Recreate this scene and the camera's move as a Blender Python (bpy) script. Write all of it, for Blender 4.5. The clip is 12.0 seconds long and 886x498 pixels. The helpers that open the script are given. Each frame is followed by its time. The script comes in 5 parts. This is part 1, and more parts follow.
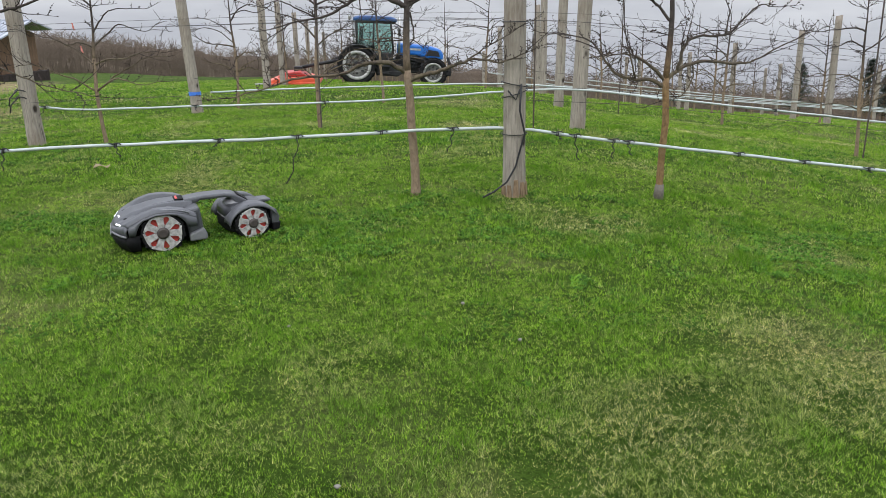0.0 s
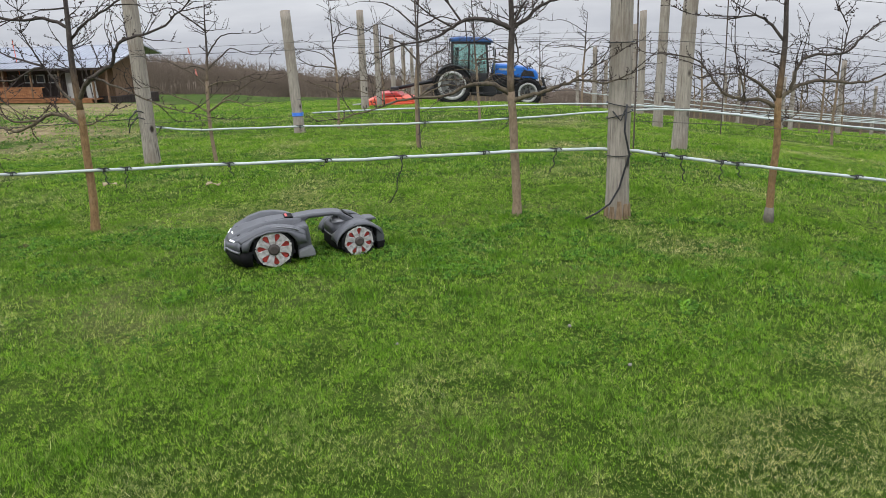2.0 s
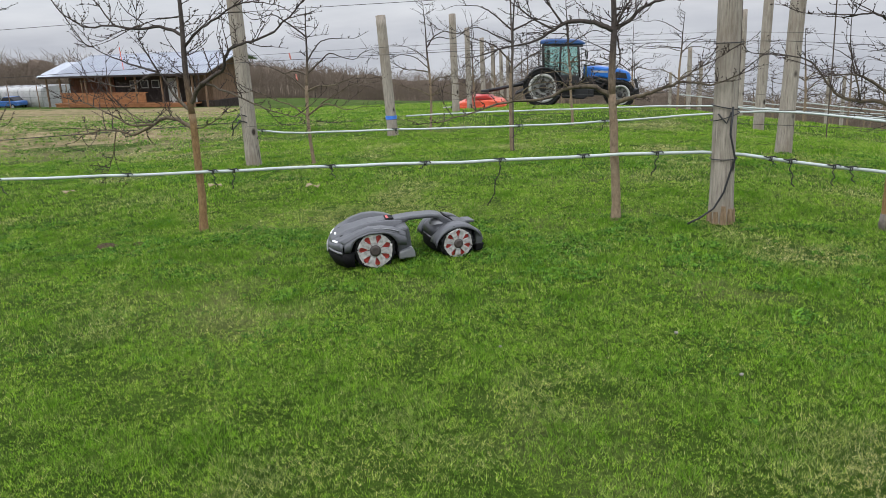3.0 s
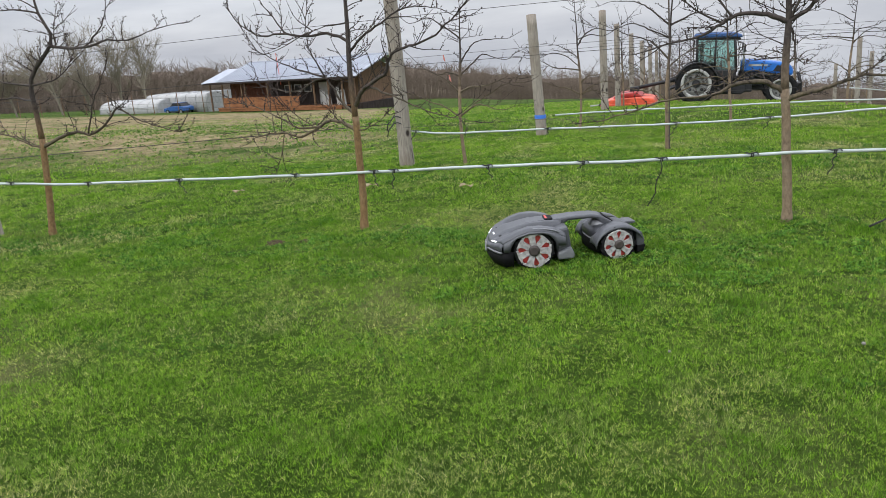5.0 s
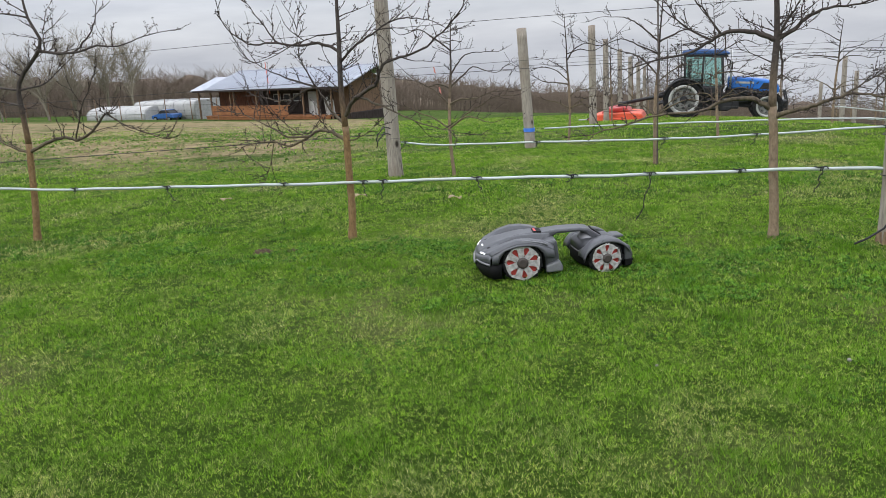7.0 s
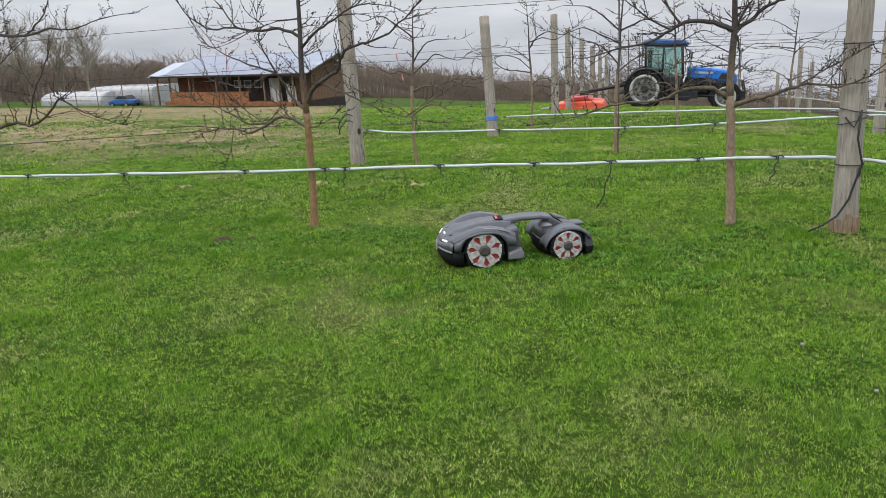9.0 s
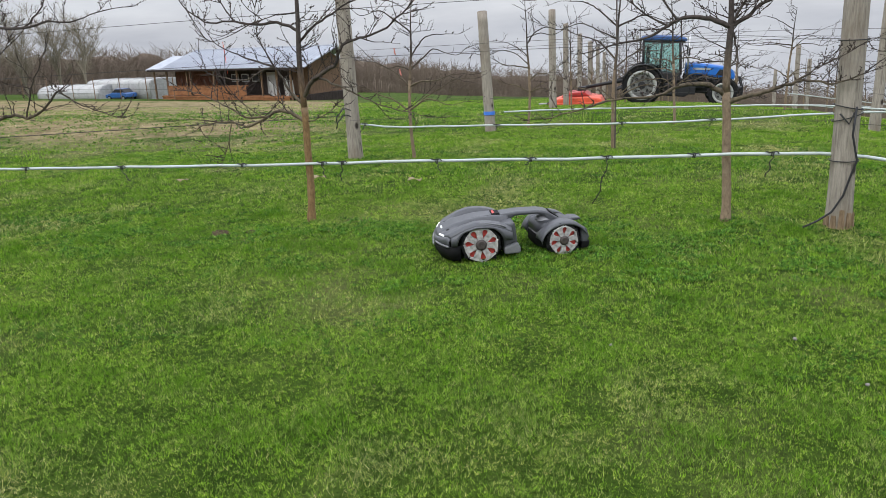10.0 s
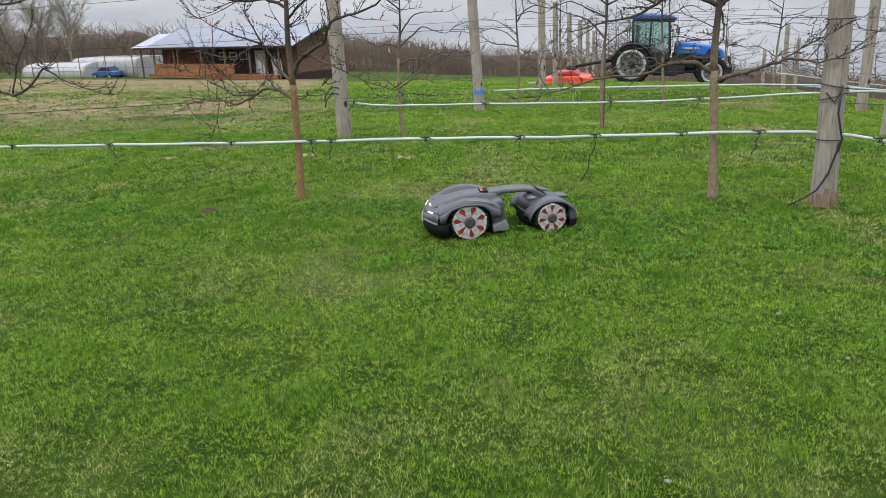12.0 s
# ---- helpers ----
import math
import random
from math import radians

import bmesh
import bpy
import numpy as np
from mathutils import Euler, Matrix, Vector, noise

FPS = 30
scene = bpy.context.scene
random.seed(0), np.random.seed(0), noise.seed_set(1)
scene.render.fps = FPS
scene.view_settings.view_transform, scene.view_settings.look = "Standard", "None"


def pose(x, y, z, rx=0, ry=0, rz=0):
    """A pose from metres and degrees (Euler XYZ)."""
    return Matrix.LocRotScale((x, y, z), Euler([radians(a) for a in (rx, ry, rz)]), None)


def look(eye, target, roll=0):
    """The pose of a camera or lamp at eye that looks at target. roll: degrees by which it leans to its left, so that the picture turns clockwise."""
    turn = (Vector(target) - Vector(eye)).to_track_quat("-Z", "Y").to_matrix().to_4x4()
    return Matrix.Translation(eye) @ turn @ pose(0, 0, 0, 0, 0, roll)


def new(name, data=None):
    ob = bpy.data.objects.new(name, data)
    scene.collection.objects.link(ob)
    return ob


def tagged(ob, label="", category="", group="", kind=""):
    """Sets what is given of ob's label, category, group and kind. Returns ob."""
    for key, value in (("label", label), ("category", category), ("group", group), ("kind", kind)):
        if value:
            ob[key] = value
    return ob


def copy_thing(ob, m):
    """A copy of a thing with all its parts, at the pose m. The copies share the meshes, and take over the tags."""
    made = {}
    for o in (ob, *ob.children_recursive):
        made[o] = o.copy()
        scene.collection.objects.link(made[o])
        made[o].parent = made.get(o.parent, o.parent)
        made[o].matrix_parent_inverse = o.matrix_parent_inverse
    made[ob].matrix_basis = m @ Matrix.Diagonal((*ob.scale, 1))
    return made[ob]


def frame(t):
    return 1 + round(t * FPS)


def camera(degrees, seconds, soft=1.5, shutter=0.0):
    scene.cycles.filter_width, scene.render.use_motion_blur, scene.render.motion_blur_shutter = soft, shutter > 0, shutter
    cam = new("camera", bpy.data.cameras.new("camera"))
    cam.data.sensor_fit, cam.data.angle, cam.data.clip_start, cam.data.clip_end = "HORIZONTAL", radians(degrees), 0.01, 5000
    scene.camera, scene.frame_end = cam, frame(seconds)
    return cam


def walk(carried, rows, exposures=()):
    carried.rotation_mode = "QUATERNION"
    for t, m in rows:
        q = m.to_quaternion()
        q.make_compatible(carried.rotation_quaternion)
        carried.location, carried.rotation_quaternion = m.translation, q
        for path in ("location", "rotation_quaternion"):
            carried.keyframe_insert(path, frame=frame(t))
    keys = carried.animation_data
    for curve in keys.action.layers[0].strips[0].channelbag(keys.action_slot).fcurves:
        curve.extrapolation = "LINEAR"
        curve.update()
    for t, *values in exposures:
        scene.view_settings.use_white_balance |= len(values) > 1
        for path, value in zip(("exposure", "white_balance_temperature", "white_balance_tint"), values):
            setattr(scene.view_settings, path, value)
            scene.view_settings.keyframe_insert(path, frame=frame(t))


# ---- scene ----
cam = camera(57.7, 12.0, soft=0.7)
PATH = [
    (0, (0.254, 0.485, 1.495), (0.254, 2.396, 0.903), -1.2),
    (0.5, (0.219, 0.489, 1.501), (0.154, 2.407, 0.941), -1.6),
    (1, (0.205, 0.484, 1.501), (0.094, 2.405, 0.954), -1.7),
    (1.5, (0.184, 0.482, 1.509), (0.028, 2.4, 0.965), -1.9),
    (2, (0.155, 0.47, 1.51), (-0.062, 2.383, 0.969), -2.0),
    (2.5, (0.113, 0.455, 1.518), (-0.201, 2.356, 0.983), -2.4),
    (3, (0.058, 0.441, 1.518), (-0.365, 2.323, 0.992), -2.8),
    (3.5, (0.019, 0.432, 1.524), (-0.517, 2.286, 0.998), -3.5),
    (5.5, (-0.074, 0.393, 1.533), (-0.844, 2.17, 1.033), -4.7),
    (6, (-0.07, 0.394, 1.532), (-0.828, 2.178, 1.043), -4.4),
    (6.5, (-0.072, 0.395, 1.535), (-0.813, 2.189, 1.053), -4.0),
    (7, (-0.079, 0.395, 1.532), (-0.802, 2.197, 1.051), -3.6),
    (9, (-0.072, 0.396, 1.527), (-0.708, 2.221, 1.013), -3.0),
    (9.5, (-0.066, 0.378, 1.53), (-0.697, 2.204, 1.012), -2.8),
    (10, (-0.06, 0.371, 1.527), (-0.689, 2.195, 1.001), -2.7),
    (10.5, (-0.065, 0.366, 1.529), (-0.692, 2.188, 0.995), -2.5),
    (11, (-0.063, 0.354, 1.534), (-0.688, 2.175, 0.995), -2.5),
    (11.5, (-0.059, 0.345, 1.532), (-0.684, 2.164, 0.983), -2.5),
    (12, (-0.045, 0.338, 1.519), (-0.647, 2.157, 0.944), -2.5),
]
walk(cam, [(t, look(eye, target, roll)) for t, eye, target, roll in PATH])

# ---- world and light: a high overcast sky, brighter overhead than at the skyline ----
world = bpy.data.worlds.new("overcast_sky")
scene.world = world
world.use_nodes = True
wn, wl = world.node_tree.nodes, world.node_tree.links
wn.clear()


def wnode(kind, **kw):
    n = wn.new(kind)
    for k, v in kw.items():
        n.inputs[k].default_value = v
    return n


w_out, w_bg = wn.new("ShaderNodeOutputWorld"), wn.new("ShaderNodeBackground")
sky = wn.new("ShaderNodeTexSky")
sky.sky_type, sky.sun_disc, sky.sun_elevation, sky.sun_rotation = "NISHITA", False, radians(48), radians(200)
sky_hsv = wnode("ShaderNodeHueSaturation", Saturation=0.35, Value=0.10)
coords, sep = wn.new("ShaderNodeTexCoord"), wn.new("ShaderNodeSeparateXYZ")
squash = wn.new("ShaderNodeMapping")
squash.inputs["Scale"].default_value = (1.6, 1.6, 9.0)
clouds = wnode("ShaderNodeTexNoise", Scale=2.2, Detail=6.0, Roughness=0.55)
ramp = wn.new("ShaderNodeValToRGB")
ramp.color_ramp.elements[0].position, ramp.color_ramp.elements[1].position = 0.36, 0.66
ramp.color_ramp.elements[0].color = (0.385, 0.408, 0.475, 1)
ramp.color_ramp.elements[1].color = (0.575, 0.597, 0.655, 1)
lift = wn.new("ShaderNodeMapRange")
for key, value in (("From Min", 0.05), ("From Max", 0.85), ("To Min", 1.0), ("To Max", 4.6)):
    lift.inputs[key].default_value = value
scale_up = wn.new("ShaderNodeVectorMath")
scale_up.operation = "SCALE"
add = wn.new("ShaderNodeMix")
add.data_type, add.blend_type = "RGBA", "ADD"
add.inputs["Factor"].default_value = 0.35
wl.new(coords.outputs["Generated"], squash.inputs["Vector"])
wl.new(squash.outputs[0], clouds.inputs["Vector"])
wl.new(clouds.outputs["Fac"], ramp.inputs[0])
wl.new(coords.outputs["Generated"], sep.inputs[0])
wl.new(sep.outputs["Z"], lift.inputs["Value"])
wl.new(ramp.outputs[0], scale_up.inputs[0])
wl.new(lift.outputs[0], scale_up.inputs["Scale"])
wl.new(sky.outputs[0], sky_hsv.inputs["Color"])
wl.new(scale_up.outputs[0], add.inputs[6])
wl.new(sky_hsv.outputs[0], add.inputs[7])
wl.new(add.outputs[2], w_bg.inputs["Color"])
wl.new(w_bg.outputs[0], w_out.inputs["Surface"])
w_bg.inputs["Strength"].default_value = 1.0

sun = new("sun", bpy.data.lights.new("sun", "SUN"))
sun.data.energy, sun.data.angle, sun.data.color = 1.1, radians(25), (1.0, 0.97, 0.92)
sun.matrix_world = look((-8, -14, 24), (0, 6, 0))

# ---- materials ----


class Nodes:
    """A small wrapper to write node materials briefly."""

    def __init__(self, name, rough=0.6, metal=0.0, spec=0.5):
        self.mat = bpy.data.materials.new(name)
        self.mat.use_nodes = True
        self.t = self.mat.node_tree
        self.b = self.t.nodes["Principled BSDF"]
        self.b.inputs["Roughness"].default_value = rough
        self.b.inputs["Metallic"].default_value = metal
        self.b.inputs["Specular IOR Level"].default_value = spec

    def node(self, kind, **kw):
        n = self.t.nodes.new(kind)
        for k, v in kw.items():
            n.inputs[k].default_value = v
        return n

    def link(self, a, b):
        self.t.links.new(a, b)

    def place(self, scale=(1, 1, 1)):
        c, m = self.node("ShaderNodeTexCoord"), self.node("ShaderNodeMapping")
        m.inputs["Scale"].default_value = scale
        self.link(c.outputs["Object"], m.inputs["Vector"])
        return m.outputs[0]

    def noise(self, scale, detail=4.0, rough=0.55, stretch=(1, 1, 1)):
        n = self.node("ShaderNodeTexNoise", Scale=scale, Detail=detail, Roughness=rough)
        self.link(self.place(stretch), n.inputs["Vector"])
        return n.outputs["Fac"]

    def ramp(self, fac, *stops):
        r = self.node("ShaderNodeValToRGB")
        e = r.color_ramp.elements
        while len(e) < len(stops):
            e.new(0.5)
        for el, (p, c) in zip(e, stops):
            el.position, el.color = p, (*c, 1)
        self.link(fac, r.inputs[0])
        return r.outputs[0]

    def mix(self, fac, a, b, how="MIX"):
        m = self.node("ShaderNodeMix")
        m.data_type, m.blend_type = "RGBA", how
        for sock, v in ((m.inputs[0], fac), (m.inputs[6], a), (m.inputs[7], b)):
            if isinstance(v, (int, float)):
                sock.default_value = v
            elif isinstance(v, tuple):
                sock.default_value = (*v, 1)
            else:
                self.link(v, sock)
        return m.outputs[2]

    def color(self, c):
        if isinstance(c, tuple):
            self.b.inputs["Base Color"].default_value = (*c, 1)
        else:
            self.link(c, self.b.inputs["Base Color"])
        return self

    def bump(self, height, strength=0.3, distance=0.01):
        n = self.node("ShaderNodeBump", Strength=strength, Distance=distance)
        self.link(height, n.inputs["Height"])
        self.link(n.outputs[0], self.b.inputs["Normal"])
        return self


def plain(name, c, rough=0.5, metal=0.0, wear=0.18, scale=30.0, bump=0.08, spec=0.5):
    """A painted or moulded surface with slight mottling."""
    m = Nodes(name, rough, metal, spec)
    n = m.noise(scale)
    dark, light = tuple(v * (1 - wear) for v in c), tuple(min(1, v * (1 + wear)) for v in c)
    m.color(m.ramp(n, (0.3, dark), (0.7, light)))
    m.bump(m.noise(scale * 4), bump, 0.003)
    return m.mat


# soil and turf
g = Nodes("turf", 0.95, 0, 0.05)
big, mid, fine = g.noise(0.55, 5, 0.6), g.noise(3.2, 5, 0.6), g.noise(60, 6, 0.75)
# green turf colours kept dark to paint the shade between the blades
shaded_lush = g.ramp(mid, (0.25, (0.020, 0.043, 0.005)), (0.55, (0.043, 0.080, 0.010)), (0.8, (0.090, 0.128, 0.026)))
dry = g.ramp(fine, (0.25, (0.100, 0.098, 0.036)), (0.75, (0.260, 0.225, 0.115)))
turf = g.mix(g.ramp(big, (0.52, (0, 0, 0)), (0.70, (0.55, 0.55, 0.55))), shaded_lush, dry)
speck = g.ramp(fine, (0.34, (0.38, 0.40, 0.38)), (0.60, (1.30, 1.28, 1.25)))
turf = g.mix(1.0, turf, speck, "MULTIPLY")
# bare, straw-covered slope below the farm building
where = g.node("ShaderNodeSeparateXYZ")
g.link(g.place(), where.inputs[0])


def band(m, sock, lo, hi, soft):
    a, b = m.node("ShaderNodeMapRange"), m.node("ShaderNodeMapRange")
    for n, u, v in ((a, lo, lo + soft), (b, hi, hi - soft)):
        n.inputs["From Min"].default_value, n.inputs["From Max"].default_value = u, v
        m.link(sock, n.inputs["Value"])
    mul = m.node("ShaderNodeMath")
    mul.operation = "MULTIPLY"
    m.link(a.outputs[0], mul.inputs[0])
    m.link(b.outputs[0], mul.inputs[1])
    return mul.outputs[0]


across = g.node("ShaderNodeMath")
across.operation = "MULTIPLY_ADD"
across.inputs[1].default_value = 0.45
g.link(where.outputs["Y"], across.inputs[0])
g.link(where.outputs["X"], across.inputs[2])
patch = g.mix(1.0, band(g, across.outputs[0], -60, 0.5, 3), band(g, where.outputs["Y"], 10.5, 62, 4), "MULTIPLY")
patch = g.mix(1.0, patch, g.ramp(g.noise(0.42, 8, 0.72), (0.39, (0, 0, 0)), (0.50, (1, 1, 1))), "MULTIPLY")
straw = g.ramp(g.noise(2.2, 8, 0.8), (0.34, (0.090, 0.066, 0.034)), (0.5, (0.20, 0.155, 0.085)), (0.66, (0.34, 0.275, 0.160)))
g.color(g.mix(patch, turf, straw))
g.bump(g.noise(60, 6, 0.7), 0.9, 0.03)
TURF = g.mat

# grass blades: tint by tuft and by blade; shaded gaps and lit tips painted by bunch
b = Nodes("grass_blade", 0.85, 0, 0.08)
info, att = b.node("ShaderNodeNewGeometry"), b.node("ShaderNodeAttribute")
att.attribute_name = "dryness"
fresh = b.ramp(info.outputs["Random Per Island"], (0.0, (0.058, 0.135, 0.008)), (0.5, (0.146, 0.298, 0.018)), (1.0, (0.262, 0.430, 0.040)))
withered = b.ramp(info.outputs["Random Per Island"], (0.0, (0.19, 0.215, 0.045)), (0.5, (0.390, 0.365, 0.150)), (1.0, (0.68, 0.60, 0.38)))
tuft = b.node("ShaderNodeAttribute")
tuft.attribute_name = "tuft"
tone = b.ramp(tuft.outputs["Fac"], (0.0, (1.25, 1.18, 1.15)), (0.45, (1.02, 1.04, 1.05)), (1.0, (0.56, 0.70, 0.48)))
clump = b.node("ShaderNodeAttribute")
clump.attribute_name = "clump"
# low bunches darkened as shaded gaps, tall ones brightened as lit tips
shade = b.ramp(clump.outputs["Fac"], (0.0, (0.42, 0.46, 0.42)), (0.5, (0.98, 0.98, 0.98)), (1.0, (1.80, 1.68, 1.5)))
hue = b.mix(1.0, b.mix(att.outputs["Fac"], fresh, withered), tone, "MULTIPLY")
hue = b.mix(1.0, hue, shade, "MULTIPLY")
b.color(hue)
glow, both = b.node("ShaderNodeBsdfTranslucent"), b.node("ShaderNodeMixShader", Fac=0.28)
b.link(hue, glow.inputs["Color"])
b.link(b.b.outputs[0], both.inputs[1])
b.link(glow.outputs[0], both.inputs[2])
b.link(both.outputs[0], b.t.nodes["Material Output"].inputs["Surface"])
BLADE = b.mat

b = Nodes("weed_leaf", 0.8, 0, 0.08)
info = b.node("ShaderNodeNewGeometry")
b.color(b.ramp(info.outputs["Random Per Island"], (0.0, (0.018, 0.058, 0.006)), (0.6, (0.060, 0.145, 0.014)), (1.0, (0.135, 0.270, 0.030))))
WEED = b.mat

# weathered round posts
m = Nodes("weathered_post_wood", 0.9, 0, 0.15)
grain = m.noise(15, 8, 0.72, (5, 5, 0.35))
blot = m.noise(2.4, 5, 0.65, (1.6, 1.6, 0.7))
c = m.ramp(grain, (0.28, (0.120, 0.104, 0.085)), (0.46, (0.275, 0.243, 0.200)), (0.68, (0.400, 0.358, 0.298)))
c = m.mix(m.ramp(blot, (0.48, (0, 0, 0)), (0.68, (0.7, 0.7, 0.7))), c, (0.190, 0.150, 0.112))
check = m.noise(4.0, 4, 0.6, (4, 4, 0.3))
c = m.mix(m.ramp(check, (0.66, (0, 0, 0)), (0.70, (0.8, 0.8, 0.8))), c, (0.050, 0.041, 0.034))
knot = m.node("ShaderNodeTexVoronoi", Scale=4.2)
m.link(m.place((1, 1, 0.6)), knot.inputs["Vector"])
c = m.mix(m.ramp(knot.outputs["Distance"], (0.07, (1, 1, 1)), (0.15, (0, 0, 0))), c, (0.038, 0.030, 0.024))
m.color(c).bump(grain, 0.9, 0.014)
POST = m.mat

m = Nodes("rotten_post_foot", 0.95, 0, 0.1)
grain = m.noise(20, 8, 0.7, (4, 4, 0.6))
m.color(m.ramp(grain, (0.3, (0.12, 0.080, 0.048)), (0.7, (0.34, 0.245, 0.155)))).bump(grain, 0.9, 0.015)
FOOT = m.mat


def bark(name, dark, light, moss):
    m = Nodes(name, 0.85, 0, 0.2)
    n, k = m.noise(55, 6, 0.7, (1, 1, 0.45)), m.noise(9, 4, 0.6)
    c = m.ramp(n, (0.3, dark), (0.7, light))
    m.color(m.mix(m.ramp(k, (0.5, (0, 0, 0)), (0.72, (0.7, 0.7, 0.7))), c, moss)).bump(n, 0.6, 0.006)
    return m.mat


TRUNK = bark("young_trunk_bark", (0.120, 0.078, 0.050), (0.290, 0.205, 0.140), (0.225, 0.180, 0.130))


def stem_bark(name, dark, light, spot):
    """Tan young bark on the stem that turns grey-brown up in the crown."""
    m = Nodes(name, 0.85, 0, 0.2)
    n, k = m.noise(55, 6, 0.7, (1, 1, 0.45)), m.noise(9, 4, 0.6)
    low = m.mix(m.ramp(k, (0.5, (0, 0, 0)), (0.72, (0.7, 0.7, 0.7))), m.ramp(n, (0.3, dark), (0.7, light)), spot)
    high = m.ramp(n, (0.3, (0.026, 0.021, 0.019)), (0.7, (0.090, 0.074, 0.064)))
    where = m.node("ShaderNodeSeparateXYZ")
    m.link(m.place(), where.inputs[0])
    up = m.node("ShaderNodeMapRange")
    up.inputs["From Min"].default_value, up.inputs["From Max"].default_value = 0.85, 1.35
    m.link(where.outputs["Z"], up.inputs["Value"])
    m.color(m.mix(up.outputs[0], low, high)).bump(n, 0.6, 0.006)
    return m.mat


STEM = stem_bark("orange_brown_stem_bark", (0.110, 0.066, 0.030), (0.285, 0.178, 0.082), (0.215, 0.158, 0.090))
GREY_STEM = stem_bark("tan_grey_stem_bark", (0.120, 0.085, 0.055), (0.290, 0.215, 0.140), (0.25, 0.20, 0.14))
LIMB = stem_bark("grey_limb_bark", (0.048, 0.038, 0.025), (0.165, 0.132, 0.082), (0.18, 0.15, 0.09))
TWIG = bark("twig_bark", (0.020, 0.015, 0.013), (0.062, 0.046, 0.039), (0.080, 0.060, 0.044))
FARWOOD = bark("distant_bare_wood", (0.085, 0.066, 0.052), (0.215, 0.165, 0.130), (0.17, 0.135, 0.095))
PALE_BARK = bark("pale_birch_bark", (0.20, 0.17, 0.14), (0.46, 0.41, 0.35), (0.25, 0.2, 0.15))
PIPE = plain("white_plastic_pipe", (0.385, 0.425, 0.40), 0.42, 0, 0.12, 6)
WIRE = plain("dark_steel_wire", (0.055, 0.05, 0.045), 0.55, 0.6, 0.25, 20)
TIE = plain("black_rubber_tie", (0.012, 0.012, 0.013), 0.6, 0, 0.2, 40)
STAKE = plain("rusty_steel_stake", (0.085, 0.066, 0.056), 0.75, 0.3, 0.3, 25)
BLUE_TAPE = plain("blue_marking_tape", (0.05, 0.18, 0.62), 0.5)
PINK_TAPE = plain("pink_flagging_tape", (0.50, 0.17, 0.13), 0.6)

# ---- mesh building ----


class Shape:
    """Vertices and faces gathered for one mesh."""

    def __init__(self):
        self.v, self.f = [], []

    def tube(self, pts, radii, n=6, cap=True):
        pts = [Vector(p) for p in pts]
        ref, base = None, len(self.v)
        for i, p in enumerate(pts):
            d = (pts[min(i + 1, len(pts) - 1)] - pts[max(i - 1, 0)]).normalized()
            if ref is None:
                ref = Vector((0, 0, 1)) if abs(d.z) < 0.9 else Vector((1, 0, 0))
            side = d.cross(ref).normalized()
            ref = side.cross(d).normalized()
            r = radii[i] if isinstance(radii, (list, tuple)) else radii
            for k in range(n):
                a = 2 * math.pi * k / n
                self.v.append(p + (side * math.cos(a) + ref * math.sin(a)) * r)
        for i in range(len(pts) - 1):
            for k in range(n):
                a, c = base + i * n + k, base + i * n + (k + 1) % n
                self.f.append((a, c, c + n, a + n))
        if cap:
            self.f.append(tuple(base + k for k in reversed(range(n))))
            self.f.append(tuple(base + (len(pts) - 1) * n + k for k in range(n)))
        return self

    def box(self, c, s, m=None, taper=1.0):
        base = len(self.v)
        for z in (-0.5, 0.5):
            k = taper if z > 0 else 1.0
            for x, y in ((-0.5, -0.5), (0.5, -0.5), (0.5, 0.5), (-0.5, 0.5)):
                p = Vector((x * s[0] * k, y * s[1] * k, z * s[2]))
                self.v.append((m @ p if m else p) + Vector(c))
        for q in ((3, 2, 1, 0), (4, 5, 6, 7), (0, 1, 5, 4), (1, 2, 6, 5), (2, 3, 7, 6), (3, 0, 4, 7)):
            self.f.append(tuple(base + i for i in q))
        return self

    def prism(self, outline, y0, y1):
        """An outline in x and z, drawn out along y."""
        base, n = len(self.v), len(outline)
        for y in (y0, y1):
            self.v += [Vector((x, y, z)) for x, z in outline]
        self.f.append(tuple(base + i for i in range(n)))
        self.f.append(tuple(base + n + i for i in reversed(range(n))))
        for i in range(n):
            j = (i + 1) % n
            self.f.append((base + j, base + i, base + n + i, base + n + j))
        return self

    def lathe(self, profile, n=32, c=(0, 0, 0)):
        """A profile of (radius, y) turned about the y axis; closed on itself."""
        base, k = len(self.v), len(profile)
        for i in range(n):
            a = 2 * math.pi * i / n
            self.v += [Vector((c[0] + r * math.cos(a), c[1] + y, c[2] + r * math.sin(a))) for r, y in profile]
        for i in range(n):
            for j in range(k):
                a, b2 = base + i * k, base + ((i + 1) % n) * k
                j2 = (j + 1) % k
                self.f.append((a + j, b2 + j, b2 + j2, a + j2))
        return self

    def grid(self, rows, close=False):
        """Rows of points, joined to a sheet."""
        base, k = len(self.v), len(rows[0])
        for r in rows:
            self.v += [Vector(p) for p in r]
        for i in range(len(rows) - 1):
            for j in range(k if close else k - 1):
                a, c = base + i * k + j, base + i * k + (j + 1) % k
                self.f.append((a, c, c + k, a + k))
        return self

    def mesh(self, name, mat, smooth=False):
        me = bpy.data.meshes.new(name)
        me.from_pydata(self.v, [], self.f)
        me.materials.append(mat)
        if smooth:
            me.polygons.foreach_set("use_smooth", [True] * len(me.polygons))
        me.update()
        return me


